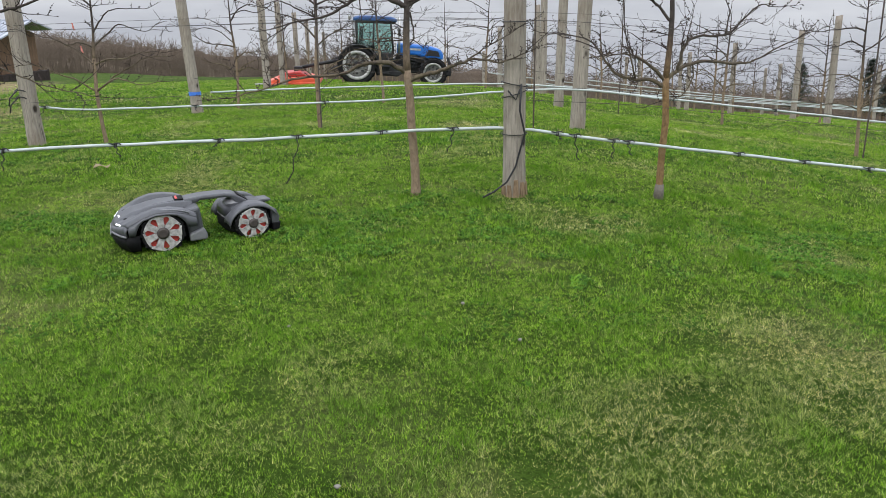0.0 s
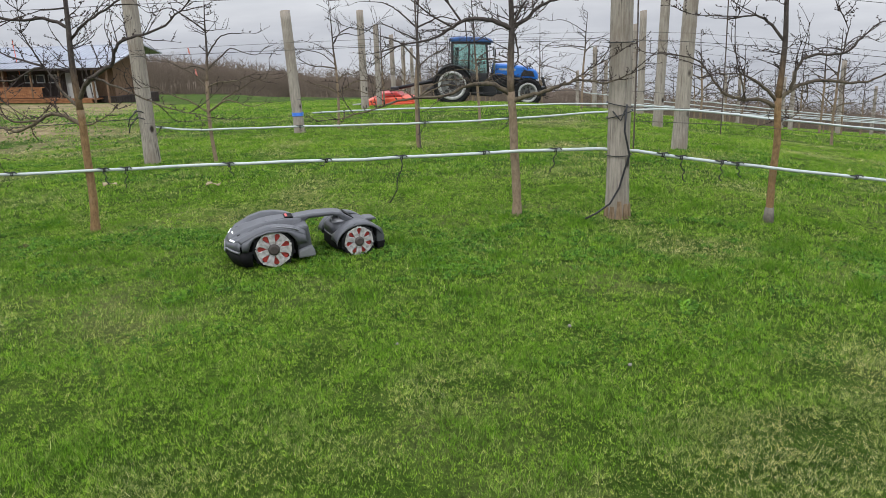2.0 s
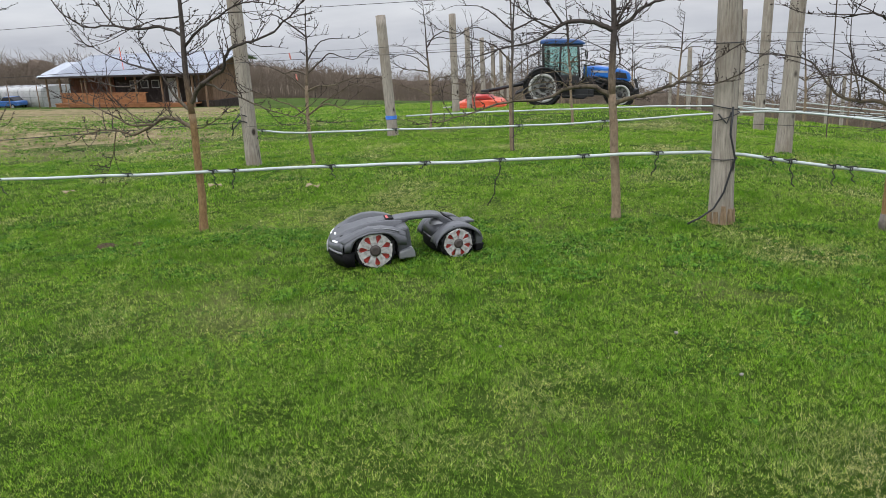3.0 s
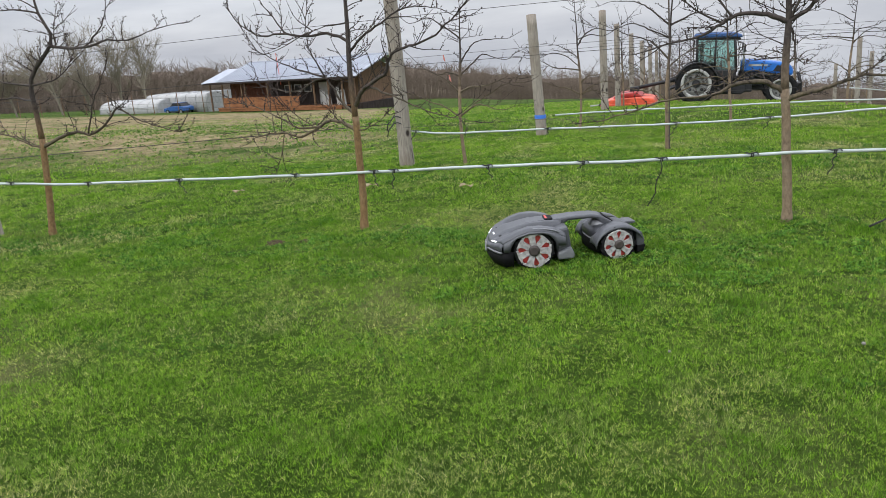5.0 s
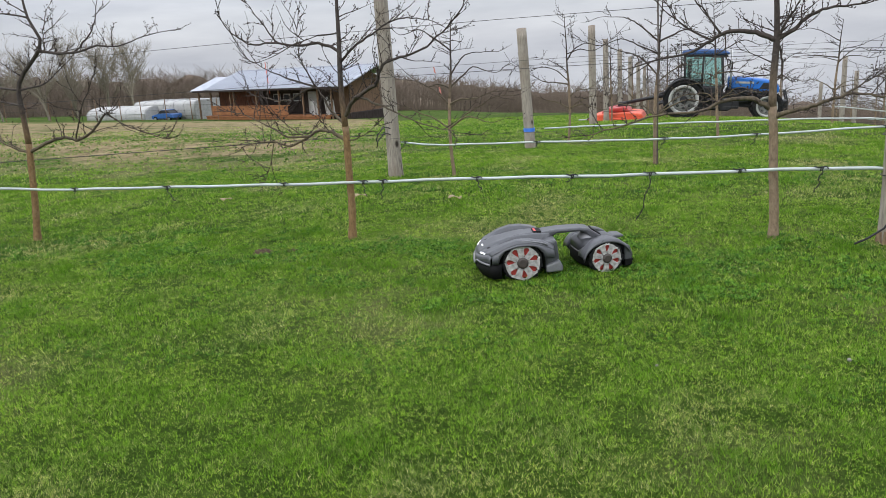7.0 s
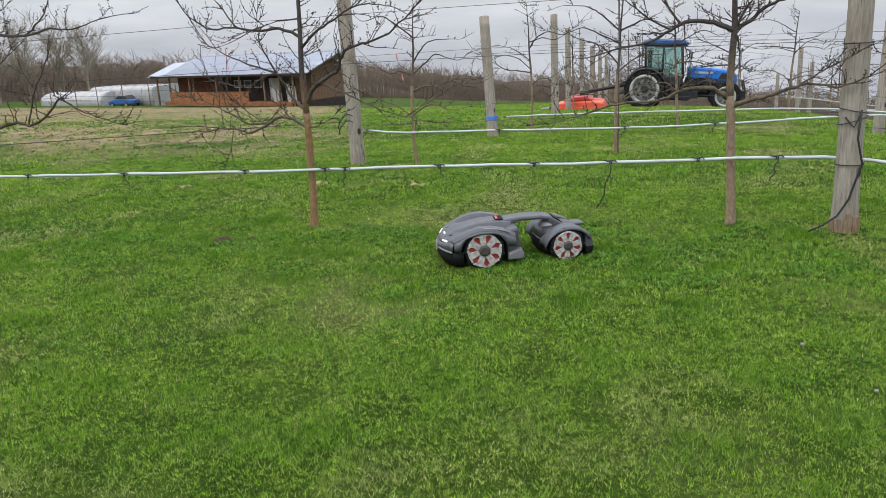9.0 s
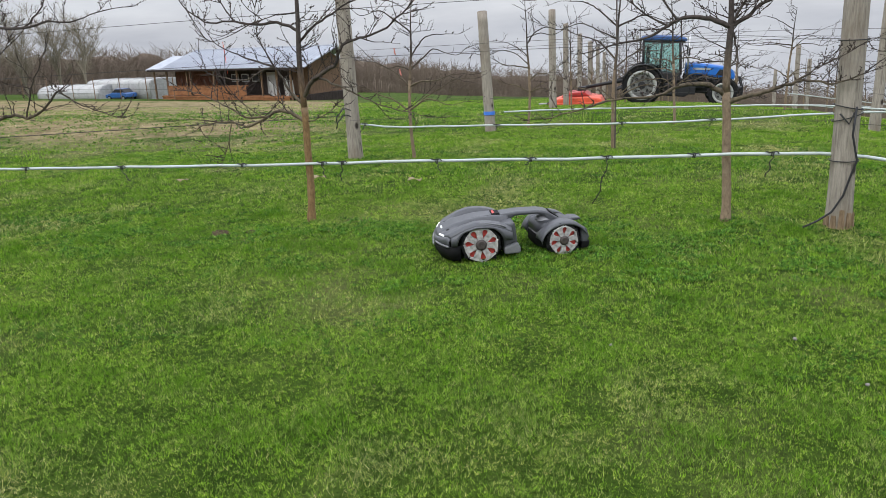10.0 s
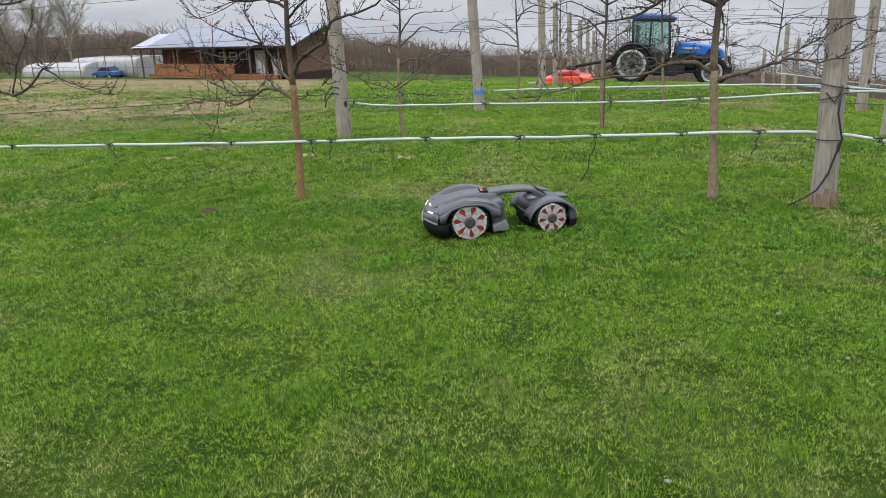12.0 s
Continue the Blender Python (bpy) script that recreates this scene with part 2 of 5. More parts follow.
def part(name, shape, mat, parent=None, label="", smooth=False, bevel=0.0, thick=0.0, at=None):
    ob = new(name, shape.mesh(name, mat, smooth))
    if parent:
        ob.parent = parent
    if at:
        ob.matrix_basis = at
    if thick:
        mod = ob.modifiers.new("thickness", "SOLIDIFY")
        mod.thickness, mod.offset = thick, 0
    if bevel:
        mod = ob.modifiers.new("edges", "BEVEL")
        mod.width, mod.segments, mod.limit_method = bevel, 2, "ANGLE"
    return tagged(ob, label)


def thing(name, m, label, category, group="", kind=""):
    """An Empty at a thing's base, to parent its parts."""
    ob = new(name)
    ob.matrix_basis = m
    ob.empty_display_size = 0.2
    return tagged(ob, label, category, group, kind)


# ---- ground ----


def sp(v, s):
    """Smooth ramp: 0 below 0, v above."""
    q = v / s
    return v if q > 30 else s * math.log1p(math.exp(q))


def ground_z(x, y):
    """Height of the hilltop: level round the camera, falling away ahead and beyond the ridge on the side of +x."""
    far = sp(y - 17.3, 0.8)
    ridge = 1.3 + 0.23 * (min(y, 60) - 6.8) - 0.52 * sp(y - 11.8, 1.5)
    z = -0.0835 * far + 0.008 * sp(y - 27, 4) - (0.14 * sp(x - ridge, 0.4) - 0.05 * sp(x - ridge - 6, 1)) * min(1, max(0, (y + 2) / 8))
    z -= 0.042 * (sp(y - 10.0, 0.6) - sp(y - 13.6, 0.6))
    z -= 0.025 * (sp(-x - 2.5, 0.8) - sp(-x - 9, 1.5))
    return z + 0.02 * sp(-x - 35, 4)


def spread(a, b, n, power):
    """Steps from a to b that are fine near 0 and coarse far off."""
    return [math.copysign(abs(u) ** power, u) * (b if u > 0 else -a) for u in (-1 + 2 * i / n for i in range(n + 1))]


xs, ys = spread(-1500, 1500, 220, 3.2), spread(-600, 2600, 240, 3.2)


def turf_z(x, y):
    lump = 0.012 * noise.noise((x * 1.1, y * 1.1, 0)) + 0.03 * noise.noise((x * 0.25, y * 0.25, 3))
    return ground_z(x, y) + lump


sheet = Shape().grid([[(x, y + 6, turf_z(x, y + 6)) for x in xs] for y in ys])
ground = part("ground", sheet, TURF, smooth=True)
tagged(ground, "short green lawn on a hilltop with straw-coloured dry patches", "lawn", kind="structure")

# ---- orchard rows: posts, pipes, wires ----
SLOPE = 0.07


def row_y(k, x):
    """The line of the k-th orchard row."""
    return 6.75 + 3.47 * (k - 1) + SLOPE * x


def post(x, y, top, r, lean=(0, 0), name="orchard_post", label="weathered grey round wooden trellis post in the grass", foot=False, tape=False):
    z0 = turf_z(x, y)
    p = thing(name, pose(x, y, z0), label, "post", "trellis posts")
    h, rnd = top - z0, random.Random(int(x * 100 + y * 7))
    s, n, steps = Shape(), 14, 12
    rows = []
    for i in range(steps + 1):
        u = i / steps
        wob = 1 + 0.10 * max(0, 1 - u * 6) - 0.10 * u
        ring = []
        for k in range(n):
            a = 2 * math.pi * k / n
            rr = r * wob * (1 + 0.035 * noise.noise((math.cos(a) * 1.5 + x, math.sin(a) * 1.5 + y, u * 2)))
            ring.append((lean[0] * u + rr * math.cos(a), lean[1] * u + rr * math.sin(a), -0.1 + (h + 0.1) * u + 0.015 * (u == 1) * math.sin(a + x)))
        rows.append(ring)
    s.grid(rows, close=True)
    s.f.append(tuple(range(steps * n, steps * n + n)))
    part("post_body", s, POST, p, smooth=True)
    if foot:
        for k in range(11):
            a = 2 * math.pi * k / 11 + 0.2
            hh = 0.03 + 0.07 * rnd.random()
            f = Shape().box((r * 1.06 * math.cos(a), r * 1.06 * math.sin(a), hh / 2 + 0.01), (0.022, 0.05, hh + 0.06), Matrix.Rotation(a, 3, "Z"), 0.6)
            part("splinter", f, FOOT, p, "tan splintered wood at the foot")
    if tape:
        b2 = Shape()
        b2.lathe([(r * 1.0, -0.03), (r * 1.06, -0.03), (r * 1.06, 0.03), (r * 1.0, 0.03)], 20)
        part("marking_band", b2, BLUE_TAPE, p, "bright blue marking band", at=pose(lean[0] * 0.17, 0, 0.31, 90))
    return p


post_one = post(0.83, 6.74, 2.75, 0.088, foot=True, label="thick weathered grey trellis post with a splintered foot")
post(-7.60, 6.22, 2.3, 0.085, (-0.12, 0))
post(-4.54, 10.02, 2.45, 0.095, (-0.04, 0))
post(1.95, 10.47, 2.6, 0.092, (0.10, 0))
post(-3.66, 13.58, 1.78, 0.090, (-0.09, 0), tape=True, label="weathered grey trellis post with a blue marking band")
post(2.24, 14.1, 2.5, 0.08, (0.08, 0))
post(-3.52, 18.4, 1.83, 0.085)
for k, x in ((5.3, -3.75), (6.4, -4.0), (7.5, -4.25), (8.6, -4.5), (9.7, -4.75)):
    post(x, row_y(k, x), turf_z(x, row_y(k, x)) + 2.05, 0.075)
for k in range(4, 11):
    for i in range(1, 6):
        x = -3.6 + 6.3 * i + 0.45 * math.sin(k * 2.3 + i)
        y = row_y(k, x)
        post(x, y, turf_z(x, y) + 2.1 + 0.15 * math.sin(k + i * 1.7), 0.075)


def along(k, x0, x1, h, step=0.5, sag=0.0):
    """Points of a line that follows row k at height h over the grass."""
    n = max(2, int(abs(x1 - x0) / step))
    pts = []
    for i in range(n + 1):
        x = x0 + (x1 - x0) * i / n
        y = row_y(k, x)
        pts.append((x, y - 0.06, ground_z(x, y) + h + sag * math.sin(x * 2.1) + 0.003 * math.sin(x * 7.3 + k)))
    return pts


def run(name, pts, r, mat, label, category, n=8):
    ob = part(name, Shape().tube(pts, r, n), mat, smooth=True)
    return tagged(ob, label, category, "trellis lines")


SAG = {1: ((-7.5, 0.585), (-6.5, 0.531), (-5.2, 0.513), (-3.5, 0.50), (-1.1, 0.51), (0.1, 0.537), (0.75, 0.548), (1.04, 0.521), (1.48, 0.474), (1.93, 0.46), (3.4, 0.44)),
       2: ((-4.36, 0.47), (-3.92, 0.413), (-1.8, 0.385), (-0.7, 0.39), (0.2, 0.417), (0.75, 0.445), (1.5, 0.488), (2.0, 0.502), (2.85, 0.475), (5.0, 0.495))}


def pipe_h(k, x, h):
    """Height of a pipe over the grass: it is tied higher at the posts."""
    return float(np.interp(x, *zip(*SAG[k]))) if k in SAG else h


PIPES = ((1, -7.5, 14, 0.5, 0.0125), (2, -4.36, 16, 0.40, 0.0120), (3, -3.37, 18, 0.33, 0.013), (4.25, 3.4, 22, 0.42, 0.012), (5.2, 1.5, 26, 0.45, 0.012),
         (6, 3.0, 30, 0.45, 0.012), (7, 3.0, 34, 0.45, 0.012), (8, 3, 36, 0.5, 0.012))
for k, x0, x1, h, r in PIPES:
    line = [(x, y, z - h + pipe_h(k, x, h)) for x, y, z in along(k, x0, x1, h, 0.3, 0.002)]
    run("irrigation_pipe", line, r, PIPE, "white plastic irrigation pipe tied along the tree row", "pipe")
for k, x0, x1, h in ((1, 0.9, 14, 0.76), (1, -7.6, 14, 1.36), (1, -7.6, 14, 1.74), (2, -4.5, 16, 0.52), (2, -4.5, 16, 1.38), (3, -3.6, 18, 0.55), (3, -3.6, 18, 1.35),
                     (4.25, -3.5, 20, 1.4), (5.3, -3.7, 24, 1.4)):
    run("trellis_wire", along(k, x0, x1, h, 0.8), 0.0020 if k < 3 else 0.0026, WIRE, "thin dark steel trellis wire between the posts", "wire", 4)
run("guy_wire", [(-4.6, 10.0, 0.50), (-8, 9.73, 0.37), (-12, 9.45, 0.21), (-17, 9.1, -0.1)], 0.005, WIRE, "thin dark guy wire running down from a post", "wire", 4)

# ---- apple trees ----


def bend(knots, rnd, wob, steps=4):
    """A smooth, slightly crooked line through a few knots."""
    q = [knots[0], *knots, knots[-1]]
    pts = []
    for i in range(1, len(q) - 2):
        for j in range(steps):
            u = j / steps
            a, b2, c2, d = q[i - 1], q[i], q[i + 1], q[i + 2]
            pts.append(0.5 * (2 * b2 + (c2 - a) * u + (2 * a - 5 * b2 + 4 * c2 - d) * u * u + (3 * b2 - a - 3 * c2 + d) * u ** 3) + Vector([rnd.uniform(-wob, wob) * (i + j > 1) for _ in range(3)]))
    return pts + [q[-1]]


def shoot(s, start, way, length, r, rnd, depth=0):
    """A twig with buds, and smaller twigs on it."""
    n = 5
    pts, p, d = [Vector(start)], Vector(start), Vector(way).normalized()
    for i in range(n):
        d = (d + Vector((rnd.uniform(-1, 1), rnd.uniform(-1, 1), rnd.uniform(-0.7, 1.0))) * 0.24).normalized()
        p = p + d * (length / n)
        pts.append(p.copy())
    s.tube(pts, [max(0.0011, r * (1 - 0.75 * i / n)) for i in range(n + 1)], 4, cap=False)
    for q in pts[1:]:
        if rnd.random() < 0.75:
            o = Vector((rnd.uniform(-1, 1), rnd.uniform(-1, 1), rnd.uniform(-0.3, 1))).normalized()
            e = q + o * rnd.uniform(0.010, 0.022)
            s.tube([q, q + (e - q) * 0.55, e], [0.0022, 0.0042, 0.0008], 4, cap=False)
    if depth:
        for q in pts[1:-1]:
            if rnd.random() < 0.6:
                o = (d + Vector((rnd.uniform(-1, 1), rnd.uniform(-1, 1), rnd.uniform(-0.5, 1)))).normalized()
                shoot(s, q, o, length * rnd.uniform(0.3, 0.6), r * 0.6, rnd, depth - 1)


def apple_tree(x, y, h_top, r, stem, limbs, seed, label, twig=1.0, detail=1, mat=None):
    """stem: knots of height and sideways place. limbs: where each starts, sideways and up, its radius, and its stretches as length and rise in degrees."""
    rnd = random.Random(seed)
    z0 = turf_z(x, y)
    t = thing("apple_tree", pose(x, y, z0), label, "tree", "orchard apple trees")
    mat = mat or STEM

    def axis(h):
        return Vector((float(np.interp(h, *zip(*stem))) + 0.004 * math.sin(h * 9 + seed), 0.01 * math.sin(h * 4 + seed), h))

    cut = stem[-1][0] * 0.5 if stem[-1][0] < 1.9 else 0.98
    n = 12
    low = [axis(-0.05 + (cut + 0.05) * i / n) for i in range(n + 1)]
    part("trunk", Shape().tube(low, [r * (1.30 - 0.30 * min(1, i / 1.8)) * (1 - 0.16 * i / n) * (1 + 0.04 * math.sin(i * 2.3 + seed)) for i in range(n + 1)], 12), mat, t, smooth=True)
    high = [axis(cut - 0.01 + (h_top - cut) * i / 16) for i in range(17)]
    part("leader", Shape().tube(high, [max(0.004, r * 0.82 * (1 - 0.78 * i / 16)) for i in range(17)], 9), mat, t, smooth=True)
    twigs = Shape()
    for i in range(int(20 * twig)):
        h = rnd.uniform(1.15, h_top)
        d = Vector((rnd.choice((-1, 1)), rnd.uniform(-0.8, 0.8), rnd.uniform(0.0, 0.9)))
        shoot(twigs, axis(h), d, rnd.uniform(0.08, 0.34), 0.0048, rnd, detail)
    grown = [axis(0.05 * i) for i in range(int(h_top * 20))]
    for lx, lh, lr, stretches in limbs:
        root = min(grown, key=lambda q: (q.x - lx) ** 2 + (q.z - lh) ** 2)
        drift = rnd.uniform(0.06, 0.30) * rnd.choice((-1, 1))
        knots, p = [root.copy()], root.copy()
        for i, (length, rise) in enumerate(stretches):
            e = radians(rise)
            goal = Vector((lx, p.y, lh)) if i == 0 else p
            p = goal + Vector((math.cos(e), drift, math.sin(e))) * length
            knots.append(p.copy())
        pts = bend(knots, rnd, 0.006)
        grown += pts[2:]
        m = len(pts) - 1
        part("limb", Shape().tube(pts, [max(0.0026, 0.80 * lr * (1 - 0.80 * (i / m) ** 0.85)) for i in range(m + 1)], 8), LIMB, t, smooth=True)
        for i in range(3, m + 1):
            for j in range(2 if rnd.random() < 0.6 * twig else 1):
                if rnd.random() > 0.78 * twig:
                    continue
                d = (pts[i] - pts[i - 1]).normalized()
                o = d * 0.5 + Vector((rnd.uniform(-0.6, 0.6), rnd.uniform(-1, 1), rnd.uniform(-0.35, 1.0)))
                long = rnd.random() < 0.24
                shoot(twigs, pts[i], o, rnd.uniform(0.18, 0.45) if long else rnd.uniform(0.03, 0.13), 0.0046 if long else 0.0036, rnd, detail if long else 0)
        shoot(twigs, pts[-1], pts[-1] - pts[-2], 0.22, 0.0036, rnd, detail)
    tagged(part("twig", twigs, TWIG, t, "fine dark budding twigs"), kind="stuff")
    return t


apple_tree(-6.85, 6.30, 2.55, 0.036, ((0, 0), (0.58, 0.058), (0.92, 0.088), (1.53, 0.108), (1.66, 0.22), (1.84, 0.45), (1.95, 0.49), (2.17, 0.363), (2.6, 0.30)), (
    (0.12, 0.92, 0.024, ((0.26, 17), (0.18, 11), (0.16, -11), (0.21, 26), (0.17, 44), (0.07, 15), (0.2, -33), (0.22, -19), (0.22, -16))),
    (0.67, 1.00, 0.011, ((0.33, 57), (0.25, 45), (0.24, 45))), (0.06, 0.88, 0.016, ((0.18, 164), (0.28, 161), (0.4, 175))),
    (0.07, 0.92, 0.010, ((0.35, 167), (0.3, 170))), (0.10, 1.35, 0.016, ((0.24, 170), (0.22, -178), (0.4, 165))),
    (0.11, 1.52, 0.014, ((0.34, 175), (0.28, 154), (0.3, 150))), (0.11, 1.49, 0.013, ((0.24, 9), (0.19, 26), (0.12, 56))),
    (0.45, 1.84, 0.022, ((0.13, -6), (0.35, -4), (0.33, 8), (0.27, -4), (0.32, 11))), (0.54, 1.83, 0.008, ((0.2, 74), (0.11, 41))),
    (0.94, 1.81, 0.013, ((0.21, 30), (0.2, 45), (0.23, 68))), (0.36, 2.16, 0.012, ((0.23, 169), (0.21, -180), (0.3, 170))),
    (0.35, 2.20, 0.010, ((0.21, 154), (0.14, 143)))), 11, "leafless young apple tree with a tan trunk and arching limbs", 1.0)
apple_tree(-3.37, 6.497, 2.6, 0.034, ((0, 0), (0.43, 0.016), (0.99, 0.021), (1.52, 0.025), (1.97, 0.043), (2.6, 0.05)), (
    (0.01, 0.87, 0.024, ((0.15, 155), (0.16, 178), (0.16, -155), (0.21, -161), (0.19, 169), (0.23, -178), (0.19, -166))),
    (-0.40, 0.88, 0.014, ((0.25, 178), (0.29, 158), (0.29, 163), (0.17, 169))), (-0.43, 0.87, 0.008, ((0.23, 140), (0.11, 134))),
    (-0.82, 0.82, 0.007, ((0.25, -117), (0.19, -125))), (0.01, 1.02, 0.022, ((0.15, 145), (0.15, 127), (0.12, 132))),
    (-0.28, 1.32, 0.014, ((0.13, -166), (0.22, -157), (0.27, 172), (0.14, 167))), (-0.28, 1.32, 0.014, ((0.26, 167), (0.28, 159), (0.25, 156))),
    (-0.28, 1.32, 0.010, ((0.19, 113), (0.17, 98), (0.26, 74))),
    (0.02, 1.06, 0.027, ((0.12, 48), (0.14, 38), (0.2, 24), (0.1, 57), (0.12, 46), (0.15, 13), (0.22, 13), (0.23, 31), (0.25, 39))),
    (0.22, 1.24, 0.013, ((0.19, -25), (0.21, -22), (0.21, -22), (0.2, -13), (0.19, -12))), (0.02, 0.86, 0.009, ((0.19, 13), (0.2, 36))),
    (0.03, 1.52, 0.016, ((0.18, 34), (0.23, 25), (0.22, 23), (0.19, 2), (0.19, -11))),
    (0.03, 1.60, 0.018, ((0.19, 157), (0.21, -178), (0.24, 171), (0.22, 179), (0.25, 142), (0.2, 106))),
    (0.03, 1.73, 0.010, ((0.17, 179), (0.22, -165))), (-0.54, 1.71, 0.010, ((0.27, 135), (0.21, 134)))), 12,
    "leafless young apple tree with an orange-brown trunk and spreading limbs", 1.0)
apple_tree(0.044, 6.779, 2.5, 0.036, ((0, 0), (0.39, -0.004), (0.72, -0.022), (0.97, -0.038), (1.43, -0.026), (2.5, -0.05)), (
    (-0.04, 0.97, 0.026, ((0.13, 150), (0.16, 174), (0.12, -163), (0.13, -159), (0.28, -178), (0.22, -165), (0.3, -167))),
    (-0.03, 0.88, 0.026, ((0.12, 32), (0.15, 13), (0.15, 20), (0.15, 13), (0.16, -10), (0.2, 20))), (0.40, 1.05, 0.010, ((0.12, 29), (0.1, 32), (0.2, 30))),
    (-0.03, 1.44, 0.026, ((0.15, 153), (0.15, 173), (0.12, -165), (0.18, -150), (0.24, -169), (0.21, -166))), (-0.41, 1.51, 0.012, ((0.19, 121), (0.16, 128), (0.25, 115))),
    (-0.47, 1.48, 0.011, ((0.18, 150), (0.21, 140), (0.25, 130))), (-0.03, 1.44, 0.022, ((0.14, 33), (0.14, 40), (0.15, 18), (0.17, 2), (0.3, 25))),
    (-0.03, 1.47, 0.015, ((0.15, 58), (0.13, 58), (0.3, 70))), (-0.03, 1.44, 0.012, ((0.12, -70), (0.1, -86), (0.09, -114)))), 13,
    "leafless young apple tree with a smooth tan-grey trunk", 1.0, 1, GREY_STEM)
young = apple_tree(2.034, 6.929, 2.5, 0.031, ((0, 0), (0.26, 0.011), (0.62, 0.019), (0.93, 0.003), (1.14, 0.019), (1.4, 0.024), (2.5, 0.0)), (
    (0.00, 0.90, 0.022, ((0.11, 150), (0.16, 175), (0.12, 161), (0.14, 130), (0.13, 123), (0.15, 150), (0.22, 175))),
    (0.00, 0.95, 0.020, ((0.17, 137), (0.16, 147), (0.09, 165), (0.15, 178))), (-0.22, 0.96, 0.010, ((0.25, 108), (0.26, 103), (0.21, 93))),
    (0.00, 0.96, 0.024, ((0.12, 36), (0.18, 19), (0.27, -4), (0.18, 1), (0.23, 23), (0.35, 22))),
    (0.10, 1.05, 0.019, ((0.16, 78), (0.12, 45), (0.22, 1), (0.17, 44), (0.14, 43), (0.09, -4))), (0.43, 1.29, 0.010, ((0.18, 81), (0.18, 115))),
    (0.01, 1.42, 0.016, ((0.17, 132), (0.1, 154), (0.17, -179), (0.3, 174))), (0.23, 1.09, 0.009, ((0.12, -82), (0.17, -120), (0.12, -159)))), 14,
    "leafless young apple tree, narrow trunk wrapped pale at its foot", 0.9)
part("trunk_wrap", Shape().tube([(0, 0, -0.03), (0.004, 0, 0.06), (0.006, 0, 0.12)], [0.044, 0.039, 0.034], 10), plain("grey_trunk_wrap", (0.125, 0.108, 0.086), 0.8, 0, 0.3, 40, 0.3), young, "pale grey wrap round the foot", smooth=True)


def any_tree(x, y, seed, size=1.0, twig=0.7, detail=1):
    rnd = random.Random(seed)
    limbs = []
    for i in range(9):
        a, side = rnd.uniform(10, 55), i % 2
        turns = [a, a - rnd.uniform(5, 35), rnd.uniform(-20, 30), rnd.uniform(-5, 45)]
        limbs.append((0, (0.62 if i < 3 else rnd.uniform(0.75, 1.6)) * size, rnd.uniform(0.011, 0.017) * size, [(rnd.uniform(0.14, 0.27) * size, 180 - q if side else q) for q in turns]))
    top = rnd.uniform(1.8, 2.2) * size
    return apple_tree(x, y, top, 0.023 * size, ((0, 0), (0.6, rnd.uniform(-0.05, 0.05)), (top, rnd.uniform(-0.12, 0.12))), limbs, seed,
                      "small leafless apple tree in a farther orchard row", twig, detail, GREY_STEM)


for i, (x, k) in enumerate(((-3.70, 2), (-1.29, 2.2), (5.55, 2), (-3.1, 3.15), (-0.70, 3.18), (5.0, 3))):
    any_tree(x, row_y(k, x), 40 + i, 1.0, 0.55)
base_trees = []
for i in range(4):
    tr = any_tree(1.2 + 2.4 * i, row_y(4, 1.2 + 2.4 * i), 60 + i, 0.98, 0.42, 1)
    base_trees.append(tr)
rr = random.Random(5)
for k in range(4, 11):
    for i in range(13):
        x = -2.6 + 2.7 * i + rr.uniform(-0.5, 0.5)
        y = row_y(k, x)
        if (k == 4 and i < 5) or (k == 5 and i < 2):
            continue
        q = copy_thing(base_trees[rr.randrange(4)], pose(x, y, turf_z(x, y), 0, 0, rr.choice((0, 180)) + rr.uniform(-25, 25)))
        q.scale = (1, 1, rr.uniform(0.9, 1.1))

for k in range(5, 11):
    for x in (-3.45, -2.5, -1.7):
        y = row_y(k, x)
        if k == 5 and x > -3:
            continue
        copy_thing(base_trees[rr.randrange(4)], pose(x, y, turf_z(x, y), 0, 0, rr.uniform(0, 360)))

# ---- ties, straps and stakes on the trellis ----


def tie(k, x, h, tail, r=0.017, swing=0.0):
    """A black twist tie round the pipe of row k, with a loose end."""
    y = row_y(k, x) - 0.06
    t = thing("cable_tie", pose(x, y, ground_z(x, y + 0.06) + pipe_h(k, x, h)), "black rubber tie knotted round the white pipe", "cable tie", "pipe ties")
    ring = Shape()
    for dx in (-0.006, 0.007):
        ring.tube([(dx + 0.004 * math.sin(a), r * 1.1 * math.cos(a), r * 1.1 * math.sin(a)) for a in (2 * math.pi * i / 10 for i in range(11))], 0.0045, 5)
    ring.tube([(-0.05, -r, 0.02), (-0.02, -r * 1.2, 0.012), (0.03, -r * 1.2, 0.02), (0.045, -r, 0.004)], 0.005, 5)
    part("knot", ring, TIE, t, smooth=True)
    if tail:
        n = 7
        pts = [(swing * (i / n) ** 1.5 + 0.012 * math.sin(i * 1.7 + x), -r - 0.004, -tail * i / n) for i in range(n + 1)]
        part("loose_end", Shape().tube(pts, 0.0045, 5), TIE, t, smooth=True)


